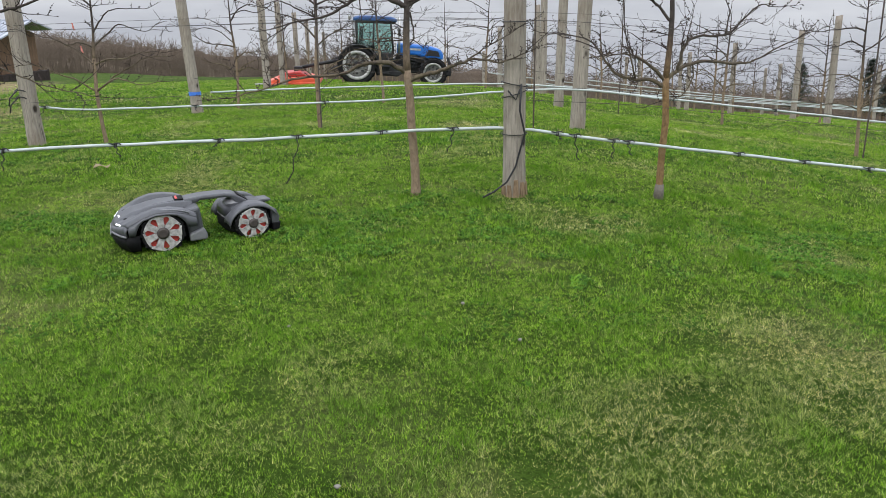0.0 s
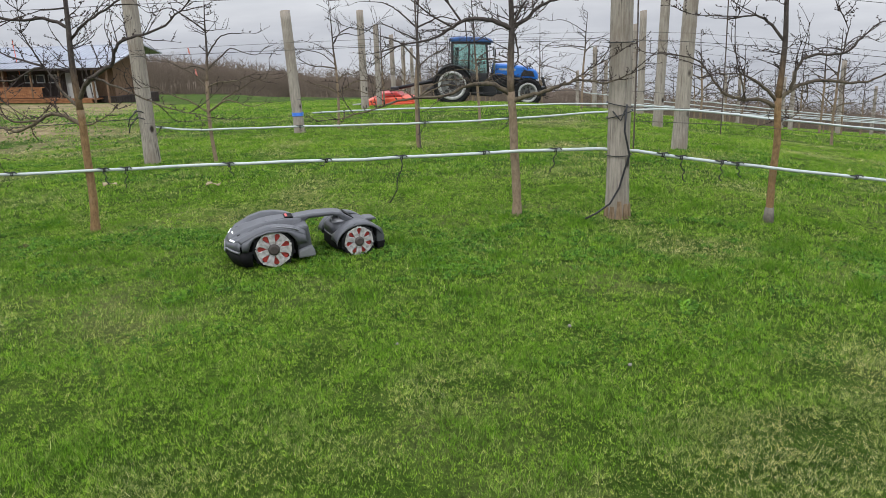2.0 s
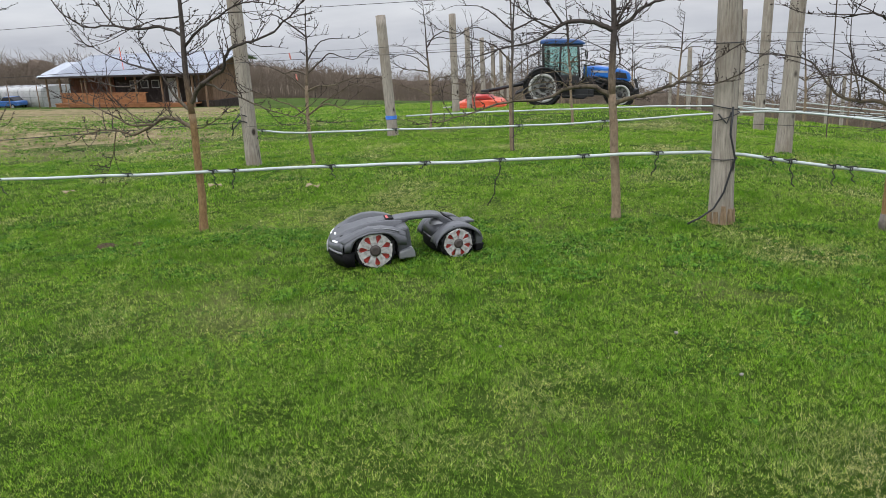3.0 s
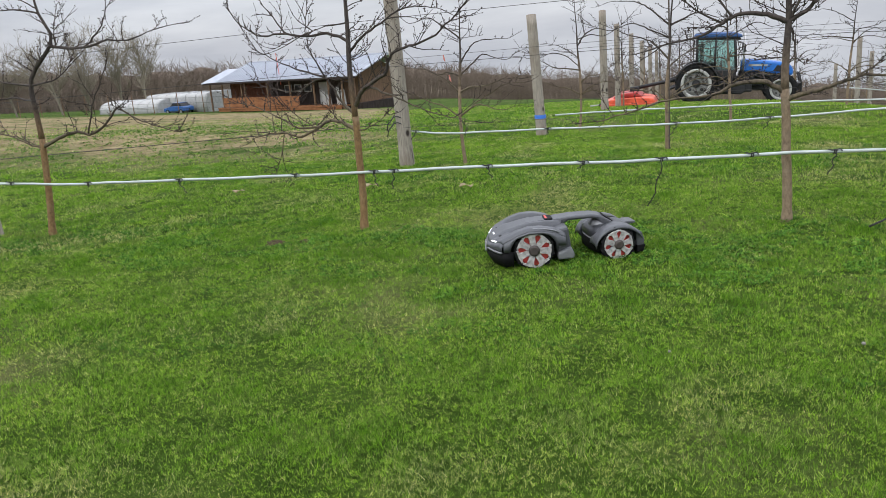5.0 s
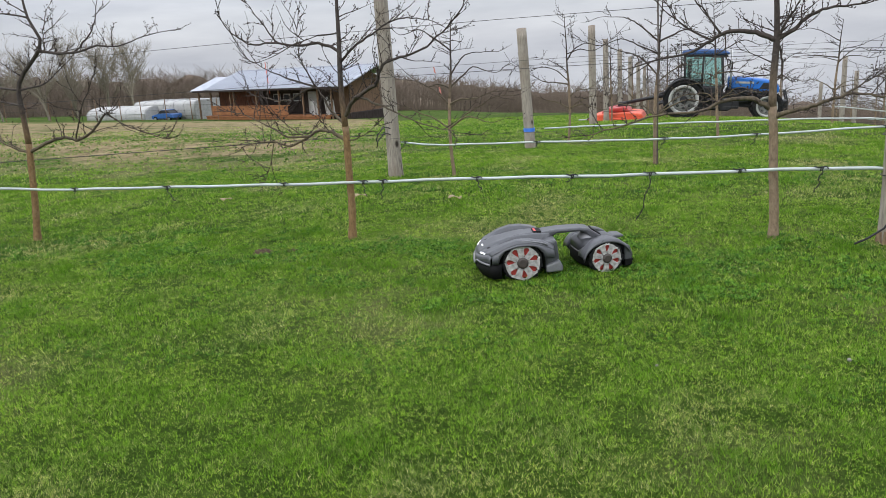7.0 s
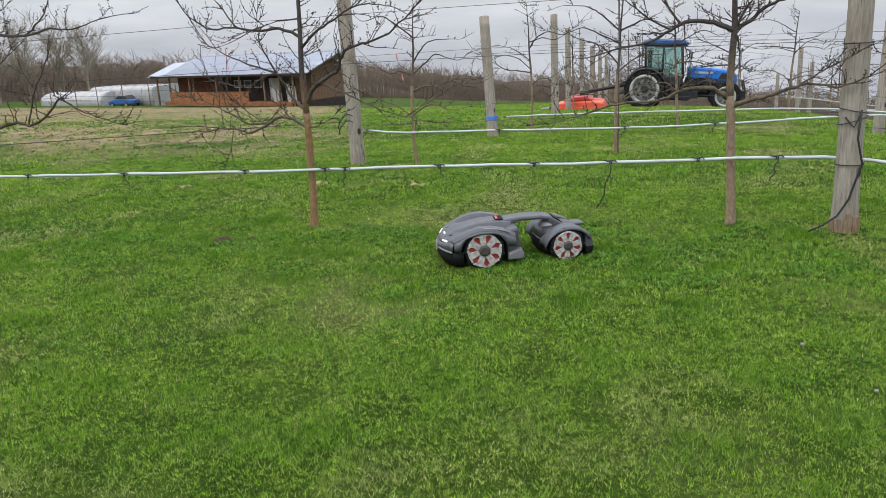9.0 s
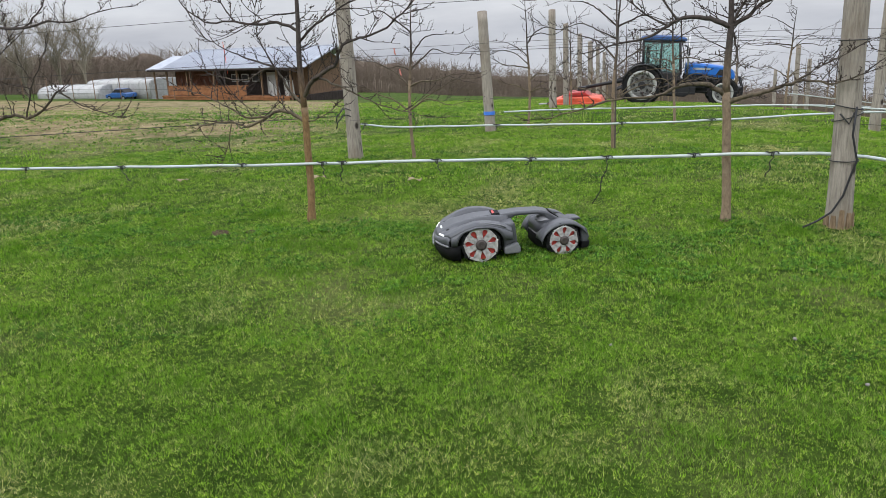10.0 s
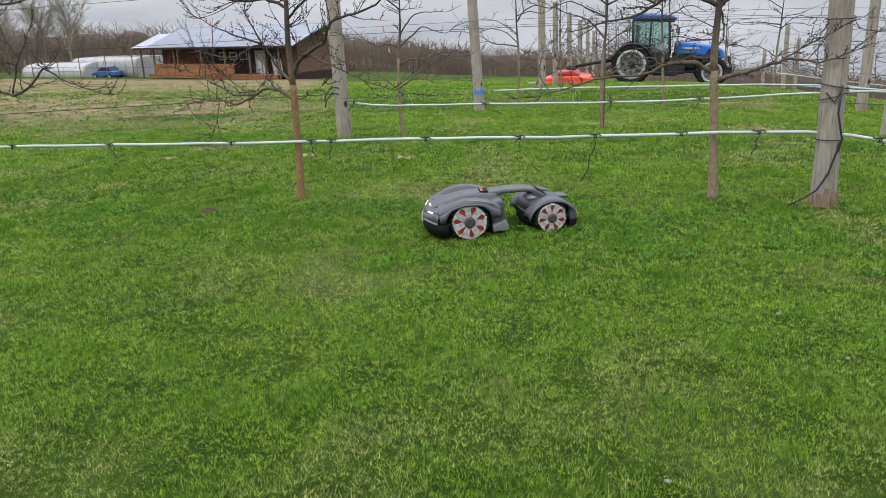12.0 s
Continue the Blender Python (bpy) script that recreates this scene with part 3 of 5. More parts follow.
for x, tail, swing in ((-7.15, 0.0, 0), (-6.2, 0.04, 0), (-5.16, 0.12, 0.08), (-3.95, 0.0, 0), (-3.2, 0.12, 0.02), (-3.02, 0.15, -0.03), (-2.2, 0.09, 0.03), (-1.43, 0.04, -0.04),
                       (-0.84, 0.36, -0.10), (-0.2, 0.0, 0), (0.35, 0.17, -0.04), (1.17, 0.04, 0.03), (1.31, 0.19, 0.03), (1.62, 0.14, -0.01), (1.74, 0.1, 0.02), (2.65, 0.0, 0), (3.2, 0, 0), (3.75, 0.03, 0.02)):
    tie(1, x, 0.5, tail, 0.015, swing)
for x, tail, swing in ((-4.3, 0.1, -0.08), (-2.6, 0.05, 0), (-1.1, 0.14, -0.08), (-0.1, 0.12, -0.06), (1.2, 0.05, 0), (3.1, 0.08, 0.04), (4.4, 0.06, 0)):
    tie(2, x, 0.46, tail, 0.015, swing)
for h, tilt in ((0.49, 0.0), (0.80, 0.03), (0.87, -0.02), (1.33, 0.0)):
    straps = Shape().tube([(0.83 + 0.100 * math.cos(a), 6.74 + 0.100 * math.sin(a), h + tilt * math.cos(a)) for a in (2 * math.pi * i / 20 for i in range(21))], 0.004, 5)
    tagged(part("post_strap", straps, TIE, smooth=True), "black rubber strap wound round the thick post", "strap", "post straps")
for h in (0.50, 0.58):
    straps2 = [(-4.59 + 0.105 * math.cos(a), 10.02 + 0.105 * math.sin(a), h + 0.02 * math.sin(3 * a)) for a in (2 * math.pi * i / 20 for i in range(21))]
    tagged(part("post_strap", Shape().tube(straps2, 0.007, 5).tube([(-4.63, 9.90, h), (-4.70, 9.88, h - 0.07), (-4.72, 9.87, h - 0.16)], 0.008, 5), TIE, smooth=True), "black rubber strap knotted round a post", "strap", "post straps")
straps = Shape().tube([(0.77, 6.645, 0.83), (0.83, 6.63, 0.76), (0.86, 6.635, 0.84)], 0.007, 5)
tagged(part("post_strap", straps, TIE, smooth=True), "loose black rubber strap on the thick post", "strap", "post straps")
cable = [(0.87, 6.632, 0.88), (0.86, 6.63, 0.68), (0.90, 6.628, 0.5), (0.87, 6.63, 0.40), (0.83, 6.625, 0.25), (0.76, 6.61, 0.13), (0.66, 6.56, 0.07), (0.57, 6.50, 0.04)]
tagged(part("hanging_cable", Shape().tube(cable, 0.008, 6), TIE, smooth=True), "loose black cable hanging down the post to the grass", "cable")
end_cable = [(-7.48, 6.12, 0.46), (-7.44, 6.08, 0.30), (-7.46, 6.07, 0.12), (-7.41, 6.06, -0.04)]
tagged(part("hanging_cable", Shape().tube(end_cable, 0.009, 6), TIE, smooth=True), "loose black cable hanging from the pipe end", "cable")
for x, k, top in ((-1.26, 2.2, 2.5), (1.38, 2, 2.4), (5.6, 2, 2.2), (3.2, 3, 2.3)):
    y = row_y(k, x) - 0.08
    z = turf_z(x, y)
    ob = part("tree_stake", Shape().tube([(x, y, z - 0.05), (x + 0.01, y, z + 1.2), (x, y, z + top)], 0.010, 6), STAKE)
    tagged(ob, "thin dark steel stake beside a young tree", "stake", "tree stakes")
for x, z, c in ((-3.86, 1.33, PINK_TAPE), (-3.80, 1.08, PINK_TAPE)):
    ribbon = Shape().grid([[(x + 0.004 * i, 9.86 + 0.01 * math.sin(i * 1.5), z - 0.016 * i), (x + 0.016 + 0.003 * i, 9.87, z - 0.016 * i)] for i in range(6)])
    tagged(part("flagging_tape", ribbon, c, thick=0.002), "faded pink flagging tape hanging from a twig", "tape", "flagging tapes")

# ---- robotic mower ----
GREY = plain("graphite_plastic", (0.064, 0.066, 0.071), 0.40, 0, 0.12, 60, 0.05, 0.38)
LIGHT_GREY = plain("light_grey_plastic", (0.145, 0.147, 0.152), 0.40, 0, 0.12, 60, 0.05)
DARK_GREY = plain("dark_grey_plastic", (0.030, 0.031, 0.034), 0.36, 0, 0.12, 60, 0.05, 0.4)
BLACK = plain("black_plastic", (0.006, 0.006, 0.006), 0.65, 0, 0.2, 60, 0.05, 0.12)
RUBBER = plain("black_tyre_rubber", (0.012, 0.012, 0.012), 0.9, 0, 0.3, 40, 0.2, 0.2)
SILVER = plain("scuffed_silver_rim", (0.36, 0.345, 0.33), 0.5, 0.1, 0.45, 45, 0.15)
RIM_RED = plain("red_wheel_insert", (0.48, 0.045, 0.035), 0.5, 0, 0.15, 40)
HUB = plain("dark_brown_hub", (0.045, 0.035, 0.030), 0.6, 0, 0.3, 40)
lamp = Nodes("white_led_strip", 0.3)
lamp.color((0.85, 0.86, 0.88))
lamp.b.inputs["Emission Color"].default_value = (1, 1, 1, 1)
lamp.b.inputs["Emission Strength"].default_value = 0.6
LED = lamp.mat


def curve(x, *knots):
    """Straight interpolation through knots of (x, value)."""
    return float(np.interp(x, [k[0] for k in knots], [k[1] for k in knots]))


def ease(a, b, v):
    u = min(1, max(0, (v - a) / (b - a)))
    return u * u * (3 - 2 * u)


def mower_wheel(parent, x, side, y, r, rim, w, turn):
    """A wheel with a lugged tyre, a silver rim with seven spokes, red inserts and a dark hub."""
    hub = part("wheel", Shape().lathe([(r * 0.80, -w / 2), (r * 0.97, -w / 2), (r, -w / 3), (r, w / 3), (r * 0.97, w / 2), (r * 0.80, w / 2)], 36), RUBBER, parent, "black lugged tyre", smooth=True,
               at=pose(x, y * side, r - 0.008) @ pose(0, 0, 0, 0, turn) @ Matrix.Diagonal((1, side, 1, 1)))
    lugs = Shape()
    for i in range(22):
        a = 2 * math.pi * i / 22
        lugs.box((math.cos(a) * r, (w / 4) * (1 if i % 2 else -1), math.sin(a) * r), (0.012, w * 0.46, 0.013), Matrix.Rotation(-a, 3, "Y"))
    tagged(part("tread", lugs, RUBBER, hub), kind="stuff")
    face = w / 2
    rimm = Shape().lathe([(rim * 0.93, face - 0.012), (rim, face - 0.012), (rim, face + 0.004), (rim * 0.93, face + 0.006)], 36)
    for i in range(7):
        a = 2 * math.pi * i / 7
        m = Matrix.Rotation(-a, 3, "Y")
        o = [(0.26, 0.12), (0.40, 0.185), (0.60, 0.185), (0.81, 0.215), (0.87, 0.39), (0.97, 0.44), (0.97, -0.44), (0.87, -0.39), (0.81, -0.215), (0.60, -0.185), (0.40, -0.185), (0.26, -0.12)]
        base = len(rimm.v)
        for yy, sh in ((face - 0.004, 1.0), (face + 0.008, 0.86)):
            rimm.v += [m @ Vector((u * rim, yy, v * rim * sh)) for u, v in o]
        n = len(o)
        rimm.f.append(tuple(base + j for j in range(n)))
        rimm.f.append(tuple(base + n + j for j in reversed(range(n))))
        for j in range(n):
            q = (j + 1) % n
            rimm.f.append((base + q, base + j, base + n + j, base + n + q))
    part("rim", rimm, SILVER, hub, "scuffed silver spoked rim")
    part("rim_insert", Shape().lathe([(0.002, face - 0.030), (rim * 0.92, face - 0.030), (rim * 0.92, face - 0.014), (0.002, face - 0.014)], 30), RIM_RED, hub, "red insert behind the spokes")
    part("hub_cap", Shape().lathe([(0.001, face - 0.02), (rim * 0.33, face - 0.02), (rim * 0.33, face + 0.012), (rim * 0.22, face + 0.02), (0.001, face + 0.02)], 20), HUB, hub, "dark hub cap", smooth=False)
    return hub


mower = thing("robotic_mower", pose(-1.64, 5.69, turf_z(-1.64, 5.69) - 0.004, 0, 0, 203) @ Matrix.Scale(1.06, 4), "graphite grey articulated robotic mower with silver-rimmed wheels on the lawn", "lawn mower")


def nose(v):
    return 0.265 - 0.075 * abs(v) ** 2.4


def shell_half(x):
    return curve(x, (-0.2, 0.262), (-0.1, 0.275), (0.1, 0.275), (0.2, 0.262), (0.265, 0.245))


def shell_top(x, v):
    a = abs(v)
    mid = curve(x, (-0.2, 0.272), (-0.1, 0.280), (0.0, 0.275), (0.07, 0.262), (0.10, 0.252), (0.15, 0.240), (0.22, 0.205), (0.265, 0.165))
    low = curve(x, (-0.2, 0.215), (-0.1, 0.192), (0.02, 0.188), (0.07, 0.205), (0.10, 0.224), (0.15, 0.226), (0.22, 0.198), (0.265, 0.165))
    fen = curve(x, (-0.2, 0.225), (-0.13, 0.262), (-0.05, 0.280), (0.03, 0.280), (0.1, 0.258), (0.18, 0.215), (0.265, 0.165))
    z = mid + (low - mid) * ease(0.32, 0.40, a) + (fen - low) * ease(0.58, 0.68, a)
    return z - 0.022 * ease(0.86, 1.0, a) ** 2


rows = []
for i in range(41):
    u, line = i / 40, []
    for j in range(49):
        v = -1 + j / 24
        x = -0.2 + (nose(v) + 0.2) * u
        line.append((x, v * shell_half(x), shell_top(x, v) - 0.006 * (u == 1)))
    rows.append(line)
hood = Shape().grid(rows)
for side in (1, -1):
    edge = [r[48 if side > 0 else 0] for r in rows]
    low = []
    for x, y, z in edge:
        if abs(x) < 0.150:
            zz = min(z - 0.012, 0.115 + math.sqrt(max(0, 0.150 ** 2 - x * x)))
        else:
            zz = 0.130 if x > 0 else 0.150
        low.append((x, y + 0.004 * side, zz))
    half = [tuple((a + b) / 2 + (0.006 * side if k == 1 else 0) for k, (a, b) in enumerate(zip(p, q))) for p, q in zip(edge, low)]
    hood.grid([edge, half, low] if side < 0 else [low, half, edge])
front = rows[-1]
hood.grid([front, [(x + 0.012, y * 1.02, z - 0.02) for x, y, z in front], [(x + 0.010, y * 1.02, 0.128 - 0.038 * (1 - ease(0.12, 0.42, abs(y) / 0.245))) for x, y, z in front]])
part("hood", hood, GREY, mower, "graphite grey moulded hood", smooth=True, thick=0.006)
band_pts = [(x + 0.016, y * 1.03, 0.128 - 0.038 * (1 - ease(0.12, 0.42, abs(y) / 0.245))) for x, y, z in front]
part("bumper_trim", Shape().tube(band_pts, 0.0075, 6), LIGHT_GREY, mower, "light grey bumper strip", smooth=True)
skirt = []
for zz, ins in ((0.128, 0.0), (0.075, 0.004), (0.025, -0.02)):
    ring = [(0.13, -0.262, zz)] + [(x + 0.006 + ins, y * 1.0, min(zz, 0.124 - 0.036 * (1 - ease(0.12, 0.42, abs(y) / 0.245)))) for x, y, z in front] + [(0.13, 0.262, zz)]
    skirt.append(ring)
part("bumper", Shape().grid(skirt), BLACK, mower, "black front bumper", smooth=True, thick=0.008)
part("chassis", Shape().box((0.02, 0, 0.13), (0.42, 0.33, 0.17), None, 0.9), BLACK, mower, bevel=0.02)
part("rear_guard", Shape().prism([(-0.140, 0.245), (-0.225, 0.262), (-0.236, 0.170), (-0.240, 0.110), (-0.243, 0.045), (-0.150, 0.040)], -0.215, 0.215), GREY, mower, "lighter grey guard behind the front wheels", bevel=0.018)
for side in (1, -1):
    part("guard_step", Shape().prism([(-0.150, 0.090), (-0.236, 0.125), (-0.254, 0.085), (-0.256, 0.045), (-0.150, 0.040)], side * 0.20, side * 0.245), LIGHT_GREY, mower, bevel=0.012)
    part("side_vent", Shape().box((-0.05, side * 0.134, 0.200), (0.24, 0.060, 0.018)), BLACK, mower, "black recess beside the console", bevel=0.006)
    # flat black disc added to put the arch's shade round the tyre
    well = [(0.01, -0.003), (0.138, -0.003), (0.138, 0.003), (0.01, 0.003)]
    part("wheel_well", Shape().lathe(well, 32, (0, side * 0.194, 0.118)), BLACK, mower, "black disc for the shade in the wheel well")
    slot = [(-0.15 + 0.03 * i, side * 0.168, shell_top(-0.15 + 0.03 * i, 0.63) + 0.001) for i in range(8)]
    part("air_slot", Shape().tube(slot, [0.004, 0.011, 0.013, 0.013, 0.012, 0.010, 0.007, 0.003], 6), BLACK, mower, "black slot along the hood", smooth=True)
    # crease in lighter grey than the hood, painting the fender's line of reflection
    ridge = [(-0.16 + 0.04 * i, side * (0.262 - 0.0006 * i * i), shell_top(-0.16 + 0.04 * i, 0.94) + 0.004) for i in range(9)]
    part("fender_crease", Shape().tube(ridge, 0.005, 5), LIGHT_GREY, mower, "raised crease along the fender, lighter for its reflection line", smooth=True)
    strip = Shape().box((0, 0, 0), (0.012, 0.085, 0.009))
    part("headlight", strip, LED, mower, "white headlight strip", at=pose(0.2370, side * 0.150, 0.1835, side * 5, 35, side * 19), bevel=0.003)
    mower_wheel(mower, 0.0, side, 0.230, 0.127, 0.110, 0.066, 20 * side)
part("status_light", Shape().box((0.226, 0, 0.2035), (0.012, 0.05, 0.006)), LED, mower, "small white light on the nose", bevel=0.002)
emblem = Shape().lathe([(0.017, -0.003), (0.023, -0.003), (0.023, 0.003), (0.017, 0.003)], 24).box((0, 0, 0), (0.010, 0.006, 0.020)).box((0, 0, 0.030), (0.034, 0.006, 0.007))
part("emblem", emblem, SILVER, mower, "pale grey round badge", at=pose(0.2795, 0, 0.128, 12, 0, 0) @ pose(0, 0, 0, 0, 0, 90))
part("console_lid", Shape().prism([(0.09, 0.255), (0.02, 0.277), (-0.10, 0.288), (-0.10, 0.27), (0.08, 0.24)], -0.070, 0.070), GREY, mower, "smooth grey console lid", bevel=0.008)
part("stop_recess", Shape().box((-0.125, 0, 0.280), (0.055, 0.11, 0.022)), BLACK, mower, bevel=0.004)
part("stop_button", Shape().box((-0.112, 0, 0.2905), (0.016, 0.085, 0.005), Matrix.Rotation(0.25, 3, "Y")), RIM_RED, mower, "red stop button", bevel=0.003)
arm = [(-0.15, 0.285), (-0.26, 0.298), (-0.40, 0.298), (-0.455, 0.288), (-0.505, 0.255), (-0.560, 0.215), (-0.530, 0.190), (-0.465, 0.222), (-0.435, 0.262), (-0.40, 0.270), (-0.25, 0.268), (-0.22, 0.25), (-0.15, 0.24)]
part("link_arm", Shape().prism(arm, -0.072, 0.072), GREY, mower, "grey arm joining the front and rear bodies", bevel=0.012)
part("arm_window", Shape().box((-0.508, 0, 0.256), (0.080, 0.105, 0.008), Matrix.Rotation(-0.68, 3, "Y")), BLACK, mower, "dark panel on the arm", bevel=0.003)

swing = pose(-0.46, 0, 0, 0, 0, 7) @ pose(0.43, 0, 0)


def rear(name, shape, mat, label="", **kw):
    ob = part(name, shape, mat, mower, label, **kw)
    ob.matrix_basis = swing @ ob.matrix_basis
    return ob


deck_rows = []
for zz, k in ((0.045, 0.93), (0.06, 1.0), (0.13, 1.0), (0.135, 0.97), (0.150, 0.97), (0.155, 0.985), (0.185, 0.95), (0.208, 0.84), (0.222, 0.6), (0.225, 0.05)):
    ring = []
    for i in range(40):
        a = 2 * math.pi * i / 40
        cx, cy = math.cos(a), math.sin(a)
        ex = math.copysign(abs(cx) ** 0.55, cx) * 0.140 * k
        ey = math.copysign(abs(cy) ** 0.55, cy) * 0.188 * k
        ring.append((-0.480 + ex, ey, zz))
    deck_rows.append(ring)
rear("cutter_deck", Shape().grid(deck_rows[3:], close=True), DARK_GREY, "dark grey rear body", smooth=True, thick=0.004)
rear("deck_skirt", Shape().grid(deck_rows[:4], close=True), BLACK, "black skirt round the cutting deck", smooth=True, thick=0.004)
rear("deck_trim", Shape().tube([*deck_rows[3], deck_rows[3][0]], 0.006, 5), LIGHT_GREY, "light grey strip round the deck", smooth=True)
for side in (1, -1):
    arch = []
    for i in range(19):
        a = radians(6 + 150 * i / 18)
        rr2 = 0.140 + 0.008 * ease(0, 1, abs(i - 9) / 9)
        x, z = -0.49 + rr2 * math.cos(a) * 1.05, 0.100 + rr2 * math.sin(a)
        arch.append([(x, side * yy, max(0.07, z - dz)) for yy, dz in ((0.10, 0.006), (0.15, 0.0), (0.20, 0.002), (0.225, 0.010), (0.228, 0.022))])
    rear("rear_fender", Shape().grid(arch), GREY, "grey fender over the rear wheel", smooth=True, thick=0.007)
    w = mower_wheel(mower, -0.49, side, 0.196, 0.110, 0.094, 0.06, 35 * side)
    w.matrix_basis = swing @ w.matrix_basis
rear("tail_grip", Shape().prism([(-0.55, 0.205), (-0.60, 0.222), (-0.655, 0.218), (-0.66, 0.205), (-0.60, 0.195), (-0.60, 0.10), (-0.56, 0.10)], -0.06, 0.06), GREY, "rear carrying lip", bevel=0.008)
rear("tail_block", Shape().prism([(-0.606, 0.05), (-0.650, 0.06), (-0.662, 0.115), (-0.645, 0.172), (-0.606, 0.200)], -0.205, 0.205), GREY, "grey tail bumper", bevel=0.012)
rear("tail_skirt", Shape().prism([(-0.606, 0.03), (-0.652, 0.035), (-0.666, 0.085), (-0.606, 0.085)], -0.209, 0.209), BLACK, "black tail skirt", bevel=0.008)
rear("height_dome", Shape().grid([[(-0.420 + 0.060 * math.cos(a) * k, 0.085 * math.sin(a) * k, z) for a in (2 * math.pi * i / 20 for i in range(20))] for k, z in ((1, 0.18), (0.95, 0.222), (0.7, 0.245), (0.3, 0.256), (0.02, 0.258))], close=True), LIGHT_GREY, "light grey domed cap under the arm", smooth=True)

for ob in mower.children:
    if not ob.name.startswith("wheel"):
        ob.matrix_basis = Matrix.Diagonal((1.02, 1, 0.93, 1)) @ ob.matrix_basis

# ---- tractor with a rear mower in the grass lane ----
BLUE = plain("blue_tractor_paint", (0.014, 0.125, 0.44), 0.32, 0, 0.12, 8, 0.03)
DARK_BLUE = plain("dark_blue_roof", (0.022, 0.075, 0.215), 0.4, 0, 0.15, 8, 0.03)
ENGINE = plain("oily_black_metal", (0.018, 0.018, 0.019), 0.6, 0.3, 0.35, 25, 0.2)
RIM_WHITE = plain("dusty_white_rim", (0.33, 0.33, 0.305), 0.6, 0, 0.3, 10, 0.1)
DISC = plain("dusty_grey_disc", (0.15, 0.15, 0.138), 0.65, 0, 0.4, 9, 0.1)
ORANGE = plain("orange_red_implement_paint", (0.60, 0.085, 0.035), 0.5, 0, 0.2, 9, 0.08)
RED_PAINT = plain("dark_red_paint", (0.40, 0.03, 0.025), 0.45, 0, 0.2, 9, 0.08)
CHROME = plain("grey_exhaust_steel", (0.42, 0.42, 0.42), 0.35, 0.8, 0.2, 15)
gl = Nodes("green_tinted_cab_glass", 0.05)
gl.color((0.62, 0.80, 0.76))
gl.b.inputs["Transmission Weight"].default_value = 0.95
gl.b.inputs["IOR"].default_value = 1.1
GLASS = gl.mat

tx, ty = -1.96, 22.55
tractor = thing("tractor", pose(tx, ty, turf_z(tx, ty) + 0.01, 0, 3.5, 4), "blue narrow orchard tractor with a dark glazed cab", "tractor")


def tractor_wheel(x, side, y, r, rim, w):
    tyre = part("wheel", Shape().lathe([(rim, -w / 2 + 0.03), (r * 0.9, -w / 2), (r * 0.97, -w / 2 + 0.02), (r * 0.985, 0), (r * 0.97, w / 2 - 0.02), (r * 0.9, w / 2), (rim, w / 2 - 0.03)], 40), RUBBER, tractor,
                "black ribbed tyre", smooth=True, at=pose(x, y * side, r) @ Matrix.Diagonal((1, side, 1, 1)))
    lug = Shape()
    for i in range(36):
        a = 2 * math.pi * i / 36
        lug.box((math.cos(a) * r * 0.985, w * 0.23 * (1 if i % 2 else -1), math.sin(a) * r * 0.985), (0.045, w * 0.52, 0.03), Matrix.Rotation(-a, 3, "Y") @ Matrix.Rotation(0.6 * (1 if i % 2 else -1), 3, "X"))
    tagged(part("tread", lug, RUBBER, tyre), kind="stuff")
    part("rim", Shape().lathe([(rim * 0.80, w / 2 - 0.08), (rim * 0.82, w / 2 - 0.02), (rim * 1.02, w / 2 - 0.005), (rim * 1.04, w / 2 - 0.04), (rim, w / 2 - 0.1)], 36), RIM_WHITE, tyre, "dusty white rim", smooth=True)
    dish = Shape().lathe([(0.02, w / 2 - 0.12), (rim * 0.35, w / 2 - 0.11), (rim * 0.81, w / 2 - 0.06), (rim * 0.81, w / 2 - 0.09), (0.02, w / 2 - 0.15)], 30)
    part("wheel_disc", dish, DISC, tyre, "dusty grey wheel disc", smooth=True)
    part("hub", Shape().lathe([(0.01, w / 2 - 0.13), (rim * 0.28, w / 2 - 0.13), (rim * 0.26, w / 2 - 0.06), (0.01, w / 2 - 0.05)], 16), ENGINE, tyre, "black hub")
    for i in range(8):
        a = 2 * math.pi * i / 8
        part("slot", Shape().lathe([(0.01, -0.01), (rim * 0.10, -0.01), (rim * 0.10, 0.01), (0.01, 0.01)], 8, (math.cos(a) * rim * 0.56, w / 2 - 0.083, math.sin(a) * rim * 0.56)), ENGINE, tyre)


for side in (1, -1):
    tractor_wheel(0.0, side, 0.50, 0.50, 0.365, 0.30)
    tractor_wheel(2.0, side, 0.46, 0.37, 0.25, 0.22)
    guard = [[(math.cos(a) * 0.60, side * yy, 0.57 + math.sin(a) * 0.56) for yy in (0.30, 0.64, 0.66)] for a in (radians(15 + 150 * i / 14) for i in range(15))]
    part("fender", Shape().grid(guard), ENGINE, tractor, "black rear fender", smooth=True, thick=0.03)
part("gearbox", Shape().box((0.85, 0, 0.60), (2.0, 0.36, 0.36)), ENGINE, tractor, bevel=0.04)
part("engine", Shape().box((1.75, 0, 0.74), (1.25, 0.42, 0.34)).box((1.5, -0.25, 0.66), (0.5, 0.10, 0.22)).box((1.95, -0.24, 0.80), (0.18, 0.08, 0.12)).box((1.2, -0.3, 0.5), (0.6, 0.12, 0.2)), ENGINE, tractor, bevel=0.02)
part("front_axle", Shape().box((2.22, 0, 0.40), (0.16, 0.9, 0.13)).box((2.35, 0, 0.52), (0.7, 0.3, 0.22)), ENGINE, tractor, bevel=0.02)
